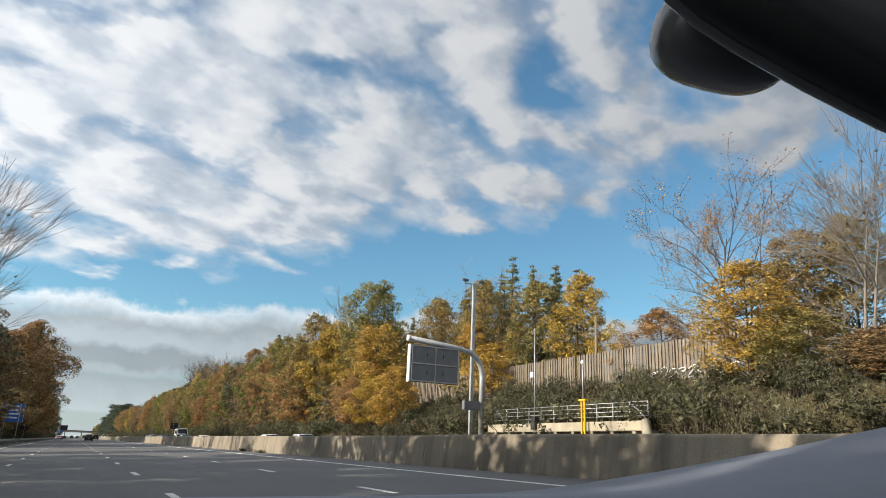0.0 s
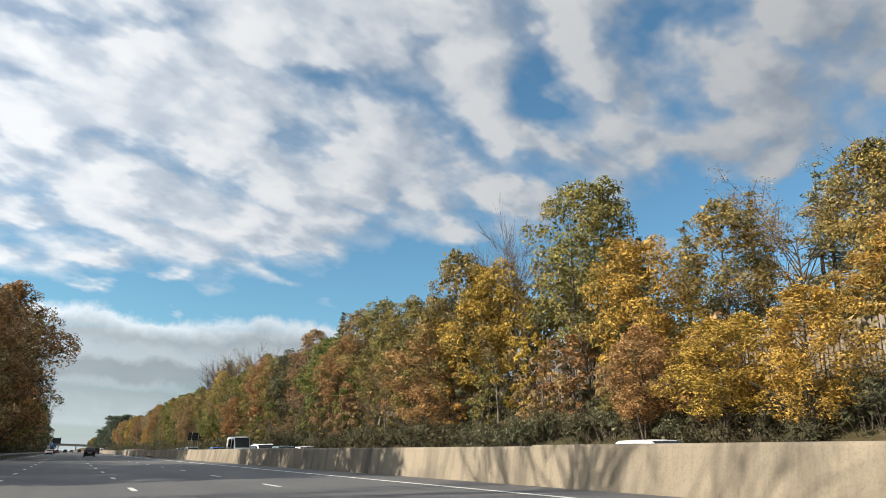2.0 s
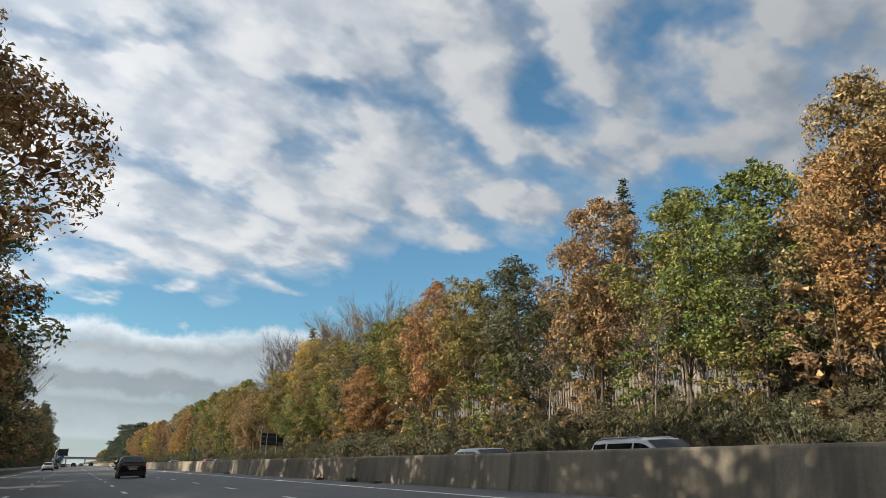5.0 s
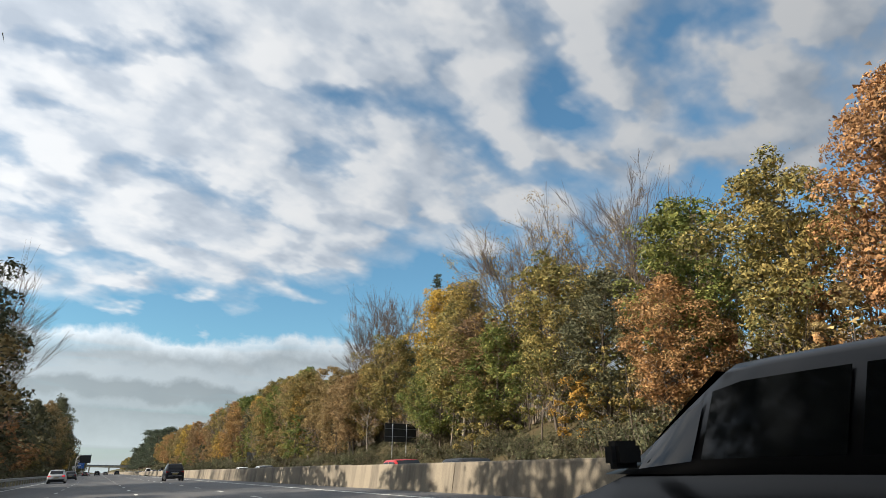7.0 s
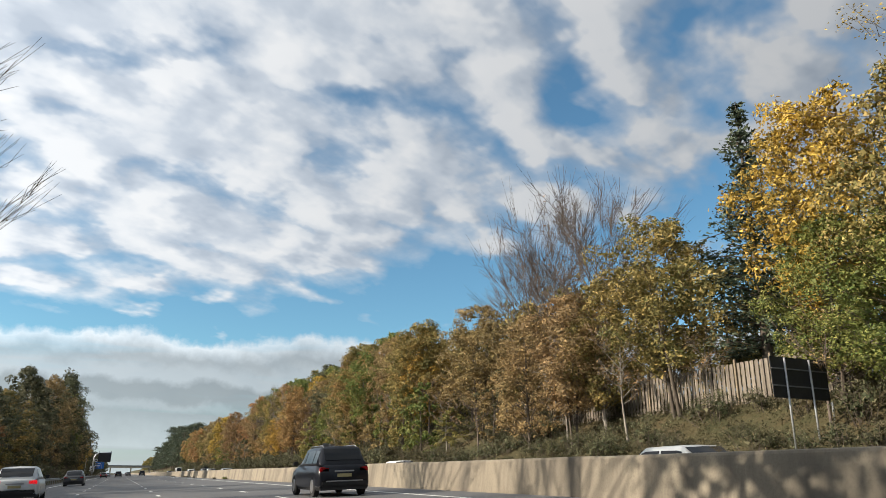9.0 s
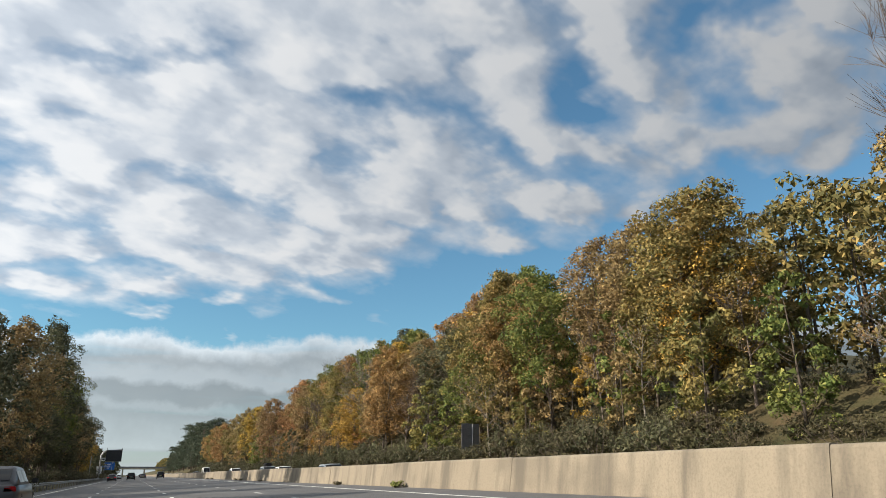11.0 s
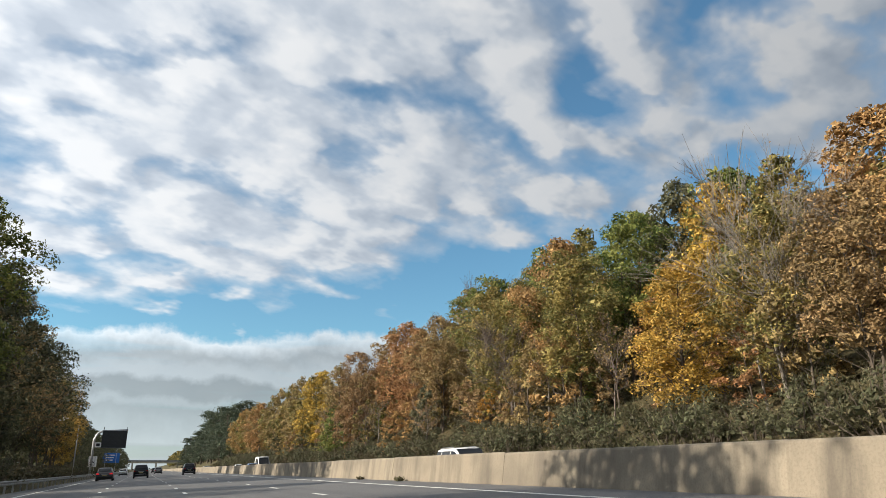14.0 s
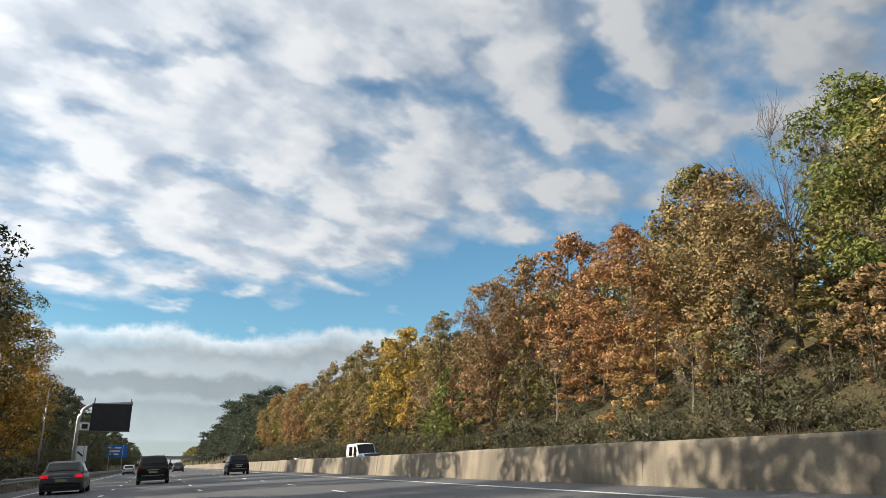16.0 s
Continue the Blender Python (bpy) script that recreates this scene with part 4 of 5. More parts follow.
# ---- noise fence along the top of the bank ----
def build_fence():
    def run(y):
        return 41.3 - 2.2 * smooth(120, 190, y) - 1.0 * smooth(250, 300, y)

    def top(y):
        return 10.25 - 1.3 * smooth(95, 135, y) - 0.3 * smooth(240, 300, y)

    root = thing("noise_fence", pose(0, 0, 0), "weathered timber noise fence along the top of the bank", "fence", kind="structure")
    post = None
    for i in range(10, 107):
        y0, y1 = 3.0 * i, 3.0 * i + 3.0
        x0, x1, t = run(y0), run(y1), top(y0)
        low = min(ground_z(x0, y0) - 0.2, t - 2.5)
        verts, faces = [], []
        n = 15
        for k in range(n):
            a, b = (k + 0.06) / n, (k + 0.94) / n
            dx = -0.09 if k % 2 else 0.0
            h = t + 0.03 * math.sin(i * 7.1 + k * 3.7)
            o = len(verts)
            for yy, xx in ((a, 0), (b, 0), (b, 0.03), (a, 0.03)):
                xb = x0 + (x1 - x0) * yy + dx + xx
                verts += [(xb, y0 + 3.0 * yy, low), (xb, y0 + 3.0 * yy, h)]
            faces += [(o, o + 2, o + 3, o + 1), (o + 2, o + 4, o + 5, o + 3), (o + 6, o, o + 1, o + 7), (o + 1, o + 3, o + 5, o + 7)]
        for z in (low + 0.5, t - 0.35):
            o = len(verts)
            for dz in (0, 0.12):
                verts += [(x0 + 0.05, y0, z + dz), (x1 + 0.05, y1, z + dz)]
            faces.append((o, o + 1, o + 3, o + 2))
        mesh_object("fence_panel", verts, faces, M["boards"], root)
        bm = box((0.16, 0.16, t - low + 0.1), (0, 0, 0), 0.01) if post is None else None
        if post is None:
            post = part("fence_post", bm, M["wood_post"], root)
            p = post
        else:
            p = new("fence_post", post.data)
            p.parent = root
        p.location = (x0 - 0.06, y0, (t + low) / 2)
    return root


build_fence()


def graffiti():
    """White scrawl on the fence boards, drawn as unreadable loops and bars."""
    rng = np.random.default_rng(3)
    for k in range(9):
        y, x = 36.2 + 1.0 * k, 41.18
        pts = [(x, y + 0.45 * math.cos(a * (1.3 + 0.2 * (k % 3))), 7.7 + 0.12 * (k % 2) + (0.34 + 0.12 * math.sin(2.1 * k)) * math.sin(a * (1.0 + 0.35 * (k % 2)))) for a in np.linspace(0.4, 5.2, 12)]
        ob = tube("graffiti_stroke", pts, 0.06, M["white"], None, "", 4)
        ob.scale = (1, 1, 1)
        tagged(ob, "white spray-painted scrawl on the timber noise fence", "graffiti", "graffiti strokes")


graffiti()


# ---- gantries, masts and signs ----
def sign_gantry():
    x, y = 31.0, 54.4
    z = ground_z(x, y)
    g = thing("cantilever_gantry", pose(x, y, z), "grey steel cantilever gantry carrying a sign seen from behind", "sign gantry")
    pts = [(0, 0, -0.3), (0, 0, 5.2)] + [(-1.7 + 1.7 * math.cos(a), 0, 5.2 + 2.2 * math.sin(a)) for a in np.linspace(0.15, 1.5, 9)] + [(-2.4, 0, 7.55), (-7.1, 0, 8.0)]
    tube("arm", pts, 0.24, M["steel"], g, "", 14)
    tube("arm_cap", [(-7.1, 0, 8.0), (-7.25, 0, 8.02)], 0.26, M["white"], g, "pale end cap", 14)
    pan = part("sign_panel", box((4.5, 0.34, 3.05), (-4.75, -0.15, 5.95), 0.05), M["panel"], g, "grey ribbed back of an electronic sign")
    for sx in (-1, 0, 1):
        part("panel_rib", box((0.09, 0.10, 2.95), (-4.75 + sx * 2.16, -0.36, 5.95), 0.02), M["steel"], pan)
    for sz in (-1, 0, 1):
        part("panel_rail", box((4.36, 0.08, 0.09), (-4.75, -0.355, 5.95 + sz * 1.44), 0.02), M["steel"], pan)
    for sx in (-1, 1):
        for sz in (-1, 1):
            part("panel_handle", box((0.06, 0.07, 0.3), (-4.75 + sx * 0.75, -0.37, 5.95 + sz * 0.72), 0.01), M["dark"], pan)
    part("panel_edge", box((0.12, 0.5, 3.1), (-7.08, -0.12, 5.95), 0.03), M["white"], g, "pale side of the sign casing")
    part("cabinet", box((1.5, 0.5, 0.75), (-1.1, -0.1, 2.85), 0.04), M["panel"], g, "grey equipment cabinet")
    for dz in (2.6, 3.1):
        tube("bracket", [(-0.5, -0.1, dz), (0.1, 0, dz)], 0.05, M["steel"], g)
    part("base_plate", box((0.9, 0.9, 0.12), (0, 0, 0.0), 0.02), M["steel"], g)
    m = thing("camera_mast", pose(31, 56.3, ground_z(31, 56.3)), "tall square steel mast with two cameras on top", "mast")
    part("mast_pole", box((0.3, 0.3, 14.3), (0, 0, 6.85), 0.03), M["steel"], m)
    part("cross_arm", box((1.9, 0.1, 0.1), (-0.1, 0, 13.95), 0.02), M["steel"], m)
    for dx in (-0.95, 0.7):
        c = part("camera_housing", box((0.62, 0.24, 0.24), (dx, 0, 14.25), 0.05), M["panel"], m)
        part("camera_bracket", box((0.1, 0.1, 0.3), (dx, 0, 14.05), 0.01), M["steel"], c)


sign_gantry()


def maintenance_bay():
    x = 31.4
    root = thing("retaining_wall", pose(x, 44, 0), "low pale concrete retaining wall of a lay-by with a dark recess", "wall", kind="structure")
    part("wall_beam", box((0.4, 19.2, 0.62), (0, 0, 3.1), 0.03), M["pale"], root)
    part("wall_base", box((0.3, 19.0, 2.2), (0.55, 0, 1.75), 0.02), M["concrete"], root)
    for i in range(9):
        part("wall_pier", box((0.5, 0.35, 1.9), (0.1, -8.4 + 2.1 * i, 1.85), 0.02), M["concrete"], root)
    tube("wall_ramp", [(-0.1, -9.4, 3.3), (-1.4, -11.2, 1.6)], 0.3, M["pale"], root, "", 6)
    rail = thing("handrail", pose(x + 0.35, 44, 3.4), "grey tubular steel handrail on top of the retaining wall", "railing")
    for i in range(12):
        tube("rail_post", [(0, -9.2 + 1.67 * i, -0.1), (0, -9.2 + 1.67 * i, 1.25)], 0.04, M["steel"], rail, "", 6)
    for z in (0.35, 0.65, 0.95, 1.22):
        tube("rail_bar", [(0, -9.2, z), (0, 9.2, z)], 0.028, M["steel"], rail, "", 6)
    for s in (-9.2, 7.5):
        tube("rail_brace", [(0, s, 0), (0, s + 1.6, 1.2)], 0.05, M["steel"], rail, "", 6)
    y = thing("emergency_phone_post", pose(30.9, 40.2, 1.9), "yellow emergency telephone post with a thin mast", "post")
    for dy in (-0.16, 0.16):
        part("yellow_post", box((0.12, 0.12, 3.0), (0, dy, 1.4), 0.02), M["yellow"], y)
    part("yellow_cap", box((0.3, 0.75, 0.12), (0, 0, 2.95), 0.03), M["yellow"], y)
    tube("thin_mast", [(0, 0, 2.9), (0, 0, 5.6)], 0.035, M["steel"], y)
    part("sensor_head", box((0.22, 0.3, 0.28), (0, 0, 5.55), 0.05), M["white"], y)
    q = thing("slim_mast", pose(31.2, 46.6, 1.9), "slim grey mast with a small dark cabinet at its foot", "mast")
    tube("mast_pole", [(0, 0, -0.2), (0, 0, 8.8)], [0.05, 0.03], M["steel"], q)
    part("cabinet", box((0.45, 0.6, 0.9), (0, -0.1, 1.5), 0.03), M["dark"], q)
    part("small_panel", box((0.06, 0.45, 0.4), (0, 0.4, 5.2), 0.02), M["white"], q)
    d = thing("dark_pole", pose(43, 53.8, 7.5), "dark timber pole standing behind the noise fence", "pole")
    tube("pole_shaft", [(0, 0, -0.5), (0, 0, 6.7)], [0.16, 0.12], M["wood_post"], d)


maintenance_bay()


def road_sign(name, x, y, w, z0, z1, posts, label, ribs=2, back="dark"):
    """A sign seen from behind: panel, stiffening rails and round posts down to the ground."""
    z = ground_z(x, y)
    s = thing(name, pose(x, y, z), label, "road sign")
    part("sign_plate", box((w, 0.05, z1 - z0), (0, 0, (z0 + z1) / 2 - z), 0.015), M[back], s)
    for i in range(ribs):
        part("stiffener", box((w * 0.98, 0.05, 0.07), (0, -0.05, z0 + (i + 0.7) * (z1 - z0) / (ribs + 0.4) - z), 0.01), M["panel"], s)
    for px in posts:
        tube("sign_post", [(px, -0.11, -0.3), (px, -0.11, z1 - z - 0.05)], 0.055, M["steel"], s, "", 8)
    return s


road_sign("road_sign", 32.6, 275.1, 4.1, 5.1, 7.25, (-1.1, 0.7), "dark back of a large road sign on two posts")
posts = thing("sign_posts", pose(35.9, 275.3, ground_z(35.9, 275.3)), "pair of pale steel posts standing beside the road sign", "post")
for dx in (-0.9, 0.9):
    tube("sign_post", [(dx, 0, -0.4), (dx, 0, 5.1 - ground_z(35.9, 275.3))], 0.06, M["steel"], posts, "", 8)
road_sign("road_sign", 33.1, 374.3, 2.1, 3.3, 6.4, (0.2,), "grey ribbed back of a tall road sign", 4, "panel")


def message_gantry():
    """The motorway message sign over the verge lane, on a curved cantilever post."""
    x, y = -8.6, 531.0
    z = ground_z(x, y)
    g = thing("cantilever_gantry", pose(x, y, z), "steel cantilever gantry with a dark electronic message sign", "sign gantry")
    pts = [(0, 0, -0.3), (0, 0, 6.3)] + [(1.5 - 1.5 * math.cos(a), 0, 6.3 + 1.7 * math.sin(a)) for a in np.linspace(0.15, 1.5, 8)] + [(5.4, 0, 8.25)]
    tube("arm", pts, 0.2, M["steel"], g, "", 12)
    pan = part("sign_panel", box((4.1, 0.4, 3.0), (3.3, -0.25, 6.6), 0.05), M["dark"], g, "black unlit electronic message panel")
    for sz in (-1, 1):
        part("panel_frame", box((4.2, 0.46, 0.08), (3.3, -0.25, 6.6 + sz * 1.5), 0.02), M["panel"], pan)
    for dx in (1.4, 5.2):
        tube("beacon", [(dx, 0, 8.1), (dx, 0, 8.75)], 0.06, M["dark"], g, "", 6)
    c = part("signal_box", box((0.95, 0.3, 0.85), (0.75, -0.3, 5.6), 0.04), M["white"], g, "white camera box")
    part("signal_face", box((0.6, 0.05, 0.5), (0.75, -0.47, 5.6), 0.02), M["dark"], c)
    s = road_sign("road_sign", -9.2, 545, 1.5, 1.6, 3.6, (-0.4, 0.4), "white square countdown sign with a dark symbol", 0, "white")
    part("symbol_bar", box((0.9, 0.02, 0.2), (0, -0.035, 2.6 - ground_z(-9.2, 545)), 0.0, turn=Matrix.Rotation(radians(40), 4, "Y")), M["dark"], s)
    b = road_sign("road_sign", -9.6, 640, 5.0, 3.2, 6.2, (-1.5, 1.5), "blue motorway direction sign", 0, "blue_sign")
    for i in range(3):
        part("text_bar", box((3.0 - 0.5 * i, 0.02, 0.28), (-0.4, -0.035, 5.5 - 0.75 * i - ground_z(-9.6, 640)), 0.0), M["white"], b)
    b = road_sign("road_sign", -9.4, 141, 3.4, 3.0, 6.0, (-1.0, 1.0), "blue motorway direction sign with white text", 0, "blue_sign")
    for i in range(4):
        part("text_bar", box((2.2 - 0.35 * (i % 2), 0.02, 0.24), (-0.2, -0.035, 5.55 - 0.62 * i - ground_z(-9.4, 141)), 0.0), M["white"], b)
    for dx in (-1.64, 1.64):
        part("border_bar", box((0.05, 0.02, 2.85), (dx, -0.035, 4.5 - ground_z(-9.4, 141)), 0.0), M["white"], b)
    s = road_sign("road_sign", -9.6, 186, 1.5, 2.2, 4.2, (0,), "small dark sign with a white symbol", 0, "dark")
    part("symbol_bar", box((0.9, 0.02, 0.25), (0, -0.035, 3.2 - ground_z(-9.6, 186)), 0.0, turn=Matrix.Rotation(radians(-35), 4, "Y")), M["white"], s)
    l = thing("lamp_column", pose(-10.5, 520, ground_z(-10.5, 520)), "slim grey column standing at the edge of the trees", "pole")
    tube("pole_shaft", [(0, 0, -0.3), (0, 0, 8.5)], [0.1, 0.06], M["steel"], l)


message_gantry()


def guard_rail():
    x = -7.9
    root = thing("guard_rail", pose(x, 0, ground_z(x, 0)), "weathered steel guard rail along the verge", "guard rail", kind="structure")
    prof = [(0, 0.42), (0.05, 0.46), (0.05, 0.52), (0.0, 0.57), (0.05, 0.62), (0.05, 0.68), (0, 0.72)]
    n = len(prof)
    beam = post = None
    for i in range(64):
        if beam is None:
            verts = [(px + o, yy, pz) for o in (0, -0.012) for yy in (0, 9.98) for px, pz in prof]
            faces = [(r + i2, r + i2 + 1, r + n + i2 + 1, r + n + i2) for r in (0, 2 * n) for i2 in range(n - 1)]
            beam = mesh_object("rail_beam", verts, faces, M["rail"], root)
            post = part("rail_post", box((0.12, 0.07, 0.95), (-0.09, 0, 0.27), 0.008), M["rail"], root)
            b = beam
        else:
            b = new("rail_beam", beam.data)
            b.parent = root
        b.location = (0, 60 + 10 * i, 0)
        for k in range(3):
            if i == 0 and k == 0:
                p = post
            else:
                p = new("rail_post", post.data)
                p.parent = root
            p.location = (0, 60 + 10 * i + 3.33 * k, 0)


guard_rail()


def overbridge():
    b = thing("overbridge", pose(0, 1150, 0), "distant grey concrete overbridge across the motorway", "bridge")
    part("deck", box((90, 9, 1.6), (10, 0, 8.0), 0.1), M["pale"], b)
    part("parapet", box((90, 0.3, 1.2), (10, -4.3, 9.4), 0.05), M["panel"], b)
    for x in (-9.5, 11.5, 31):
        part("pier", box((1.4, 6, 8.2), (x, 0, 3.4), 0.1), M["pale"], b)


overbridge()

# ---- vehicles ----
PAINT = {}


def paint(rgb):
    if rgb not in PAINT:
        PAINT[rgb] = paint_material("car_paint", rgb)
    return PAINT[rgb]


def loft(rings, close=True):
    """A skin over rings of equal count."""
    n, bm = len(rings[0]), bmesh.new()
    vs = [[bm.verts.new(p) for p in r] for r in rings]
    for a, b in zip(vs, vs[1:]):
        for i in range(n):
            bm.faces.new((a[i], a[(i + 1) % n], b[(i + 1) % n], b[i]))
    bm.faces.new(vs[0][::-1])
    bm.faces.new(vs[-1])
    return bm


def wheel(root, x, y, r):
    v, f = tube_mesh([(x - 0.10, y, r), (x - 0.08, y, r), (x + 0.08, y, r), (x + 0.10, y, r)], [r * 0.9, r, r, r * 0.9], 18)
    w = mesh_object("wheel", v, f, M["rubber"], root, smooth=False)
    s = 1 if x > 0 else -1
    v, f = tube_mesh([(x + s * 0.07, y, r), (x + s * 0.112, y, r)], [r * 0.66, r * 0.62], 14)
    mesh_object("rim", v, f, M["alloy"], w)
    return w


def car(name, m, rgb, label, length=4.4, width=1.82, height=1.48, kind="hatch", lit=False, roof_rgb=None, box_on_roof=False):
    """A car or van, nose towards +y: lofted body, glasshouse, panes, wheels, lamps and bars for plates."""
    c = thing(name, m, label, "van" if kind == "van" else "car", "traffic")
    L, w = length / 2, width / 2
    belt = {"hatch": 0.63, "suv": 0.63, "van": 0.50}[kind] * height
    nose = {"hatch": 0.50, "suv": 0.55, "van": 0.48}[kind] * height
    low = 0.2 if kind == "hatch" else 0.27
    tailz = belt if kind != "van" else height * 0.97

    def ring(y, hw, z0, z1, crown=0.03):
        return [(-hw * 0.93, y, z0), (-hw, y, z0 + 0.12), (-hw, y, z0 + (z1 - z0) * 0.55), (-hw * 0.95, y, z1 - 0.03), (-hw * 0.78, y, z1 + crown * 0.6), (0, y, z1 + crown),
                (hw * 0.78, y, z1 + crown * 0.6), (hw * 0.95, y, z1 - 0.03), (hw, y, z0 + (z1 - z0) * 0.55), (hw, y, z0 + 0.12), (hw * 0.93, y, z0)]

    st = [(-L, 0.86, low + 0.12, belt * 0.86), (-L + 0.08, 0.95, low, belt * 0.97), (-L + 0.5, 1, low, belt), (-0.2, 1, low - 0.03, belt), (L * 0.42, 1, low, belt * 0.985),
          (L * 0.62, 0.99, low, nose + 0.06), (L - 0.3, 0.95, low, nose * 0.93), (L - 0.06, 0.86, low + 0.03, nose * 0.80), (L, 0.76, low + 0.12, nose * 0.66)]
    body = part("body", loft([ring(y, w * k, a, b) for y, k, a, b in st]), paint(rgb), c, smooth=True)
    part("sill_trim", loft([ring(y, w * k * 1.004, low - 0.05, low + 0.14, 0.0) for y, k in ((-L + 0.02, 0.92), (-L + 0.3, 1), (L - 0.3, 0.95), (L - 0.02, 0.83))]), M["trim"], c)
    # glasshouse: an arched skin over the belt line, with panes set on it
    yb0, yb1 = {"hatch": (-L + 0.10, L * 0.50), "suv": (-L + 0.07, L * 0.50), "van": (-L + 0.03, L * 0.66)}[kind]
    yt0, yt1 = {"hatch": (-L + 0.85, L * 0.10), "suv": (-L + 0.50, L * 0.13), "van": (-L + 0.10, L * 0.36)}[kind]
    wb, wt2 = w * 0.95, w * (0.72 if kind != "van" else 0.86)
    zb = belt - 0.03

    def roof_z(y):
        if y < yt0:
            k = max(0.0, (y - yb0) / (yt0 - yb0)) ** 0.75
        elif y > yt1:
            k = max(0.0, (yb1 - y) / (yb1 - yt1)) ** 0.85
        else:
            k = 1.0
        arch = 0.05 * (1 - ((y - (yt0 + yt1) / 2) / (yb1 - yb0) * 2) ** 2)
        return zb + (height - 0.05 - zb) * max(0.0, min(1.0, k)) + arch * max(0, min(1, k))

    def side(y, v):
        return Vector((wb + (wt2 - wb) * v, y, zb + (roof_z(y) - zb) * v * 0.94))

    ys = [yb0 + (yt0 - yb0) * i / 4 for i in range(4)] + [yt0 + (yt1 - yt0) * i / 6 for i in range(6)] + [yt1 + (yb1 - yt1) * i / 6 for i in range(7)]
    rings = []
    for y in ys:
        right = [side(y, 0.0), side(y, 0.5), side(y, 0.95), Vector((wt2 * 0.86, y, roof_z(y) * 0.985 + zb * 0.015))]
        ring_pts = right + [Vector((0, y, roof_z(y) + 0.012))] + [Vector((-p.x, p.y, p.z)) for p in right[::-1]]
        rings.append(ring_pts)
    part("roof", loft(rings), paint(roof_rgb or rgb), c, smooth=True)

    def sheet(nm, rows):
        m, bm = len(rows[0]), bmesh.new()
        vs = [[bm.verts.new(p) for p in r] for r in rows]
        for a, b in zip(vs, vs[1:]):
            for i in range(m - 1):
                bm.faces.new((a[i], a[i + 1], b[i + 1], b[i]))
        ob = part(nm, bm, M["glass"], c, smooth=True)
        return ob

    def side_window(a, b, s):
        rows = []
        for i in range(5):
            y = a + (b - a) * i / 4
            rows.append([Vector((s * (p.x + 0.012), p.y, p.z)) for p in (side(y, 0.14), side(y, 0.5), side(y, 0.84))])
        sheet("side_window", rows)

    def end_window(nm, a, b, u0, u1, push):
        rows = []
        for i in range(6):
            u = u0 + (u1 - u0) * i / 5
            y = a + (b - a) * u
            hw = side(y, 0.9).x * 0.92
            rows.append([Vector((hw * k, y + push, roof_z(y) + 0.014 + (0.012 if k == 0 else 0))) for k in (-1, -0.5, 0, 0.5, 1)])
        sheet(nm, rows)

    end_window("windscreen", yb1, yt1, 0.06, 0.9, 0.012)
    if kind != "van":
        end_window("rear_window", yb0, yt0, 0.16, 0.8, -0.012)
    panes = {"hatch": ((-L + 0.75, -0.62), (-0.55, 0.28), (0.35, L * 0.36)), "suv": ((-L + 0.5, -L + 1.05), (-L + 1.12, -0.12), (-0.05, L * 0.36)), "van": ((-L + 1.2, -0.2), (L * 0.1, L * 0.48))}[kind]
    for s in (-1, 1):
        for a, b in panes:
            side_window(a, b, s)
    r = {"hatch": 0.32, "suv": 0.36, "van": 0.35}[kind]
    for sx in (-1, 1):
        for yy in (-L + 0.82, L - 0.86):
            wheel(c, sx * (w - 0.10), yy, r)
        part("tail_light", box((0.34, 0.10, 0.17), (sx * (w * 0.95 - 0.2), -L + 0.05, belt * 0.84), 0.03), M["tail_on"] if lit else M["tail"], c)
        part("headlight", box((0.36, 0.12, 0.14), (sx * (w * 0.86 - 0.2), L - 0.08, nose * 0.74), 0.03), M["head"], c)
        part("wing_mirror", box((0.2, 0.12, 0.15), (sx * (w + 0.08), yb1 - 0.35, belt + 0.08), 0.03), M["trim"], c)
        if kind == "suv":
            tube("roof_rail", [(sx * wt2 * 0.88, yt0 + 0.05, height - 0.05), (sx * wt2 * 0.88, yt0 + 0.25, height + 0.02), (sx * wt2 * 0.88, yt1 - 0.35, height + 0.02), (sx * wt2 * 0.88, yt1 - 0.15, height - 0.05)], 0.022, M["alloy"], c, "", 6)
    part("rear_bumper", box((width * 0.86, 0.12, 0.2), (0, -L + 0.02, low + 0.18), 0.04), M["trim"], c)
    if kind == "suv":
        part("skid_strip", box((width * 0.7, 0.05, 0.05), (0, -L - 0.03, low + 0.24), 0.015), M["alloy"], c)
    part("number_plate", box((0.5, 0.02, 0.11), (0, -L - 0.012, belt * 0.66), 0.0), M["plate"], c, "plain yellow plate")
    part("front_plate", box((0.5, 0.02, 0.11), (0, L + 0.012, low + 0.25), 0.0), M["plate_white"], c, "plain white plate")
    part("tailgate_trim", box((0.7, 0.03, 0.05), (0, -L + 0.0, belt * 0.79), 0.01), M["alloy"], c)
    if box_on_roof:
        part("roof_box", box((0.8, 1.9, 0.36), (0, (yt0 + yt1) / 2, height + 0.2), 0.12), M["trim"], c, "black roof box")
    return c


def ours(x, y):
    return pose(x, y, FALL * x + 0.012, 0, -math.degrees(math.atan(FALL)), 0)


def theirs(x, y):
    return pose(x, y, FALL * x - LOW + 0.012, 0, -math.degrees(math.atan(FALL)), 0) @ pose(0, 0, 0, 0, 0, 180)


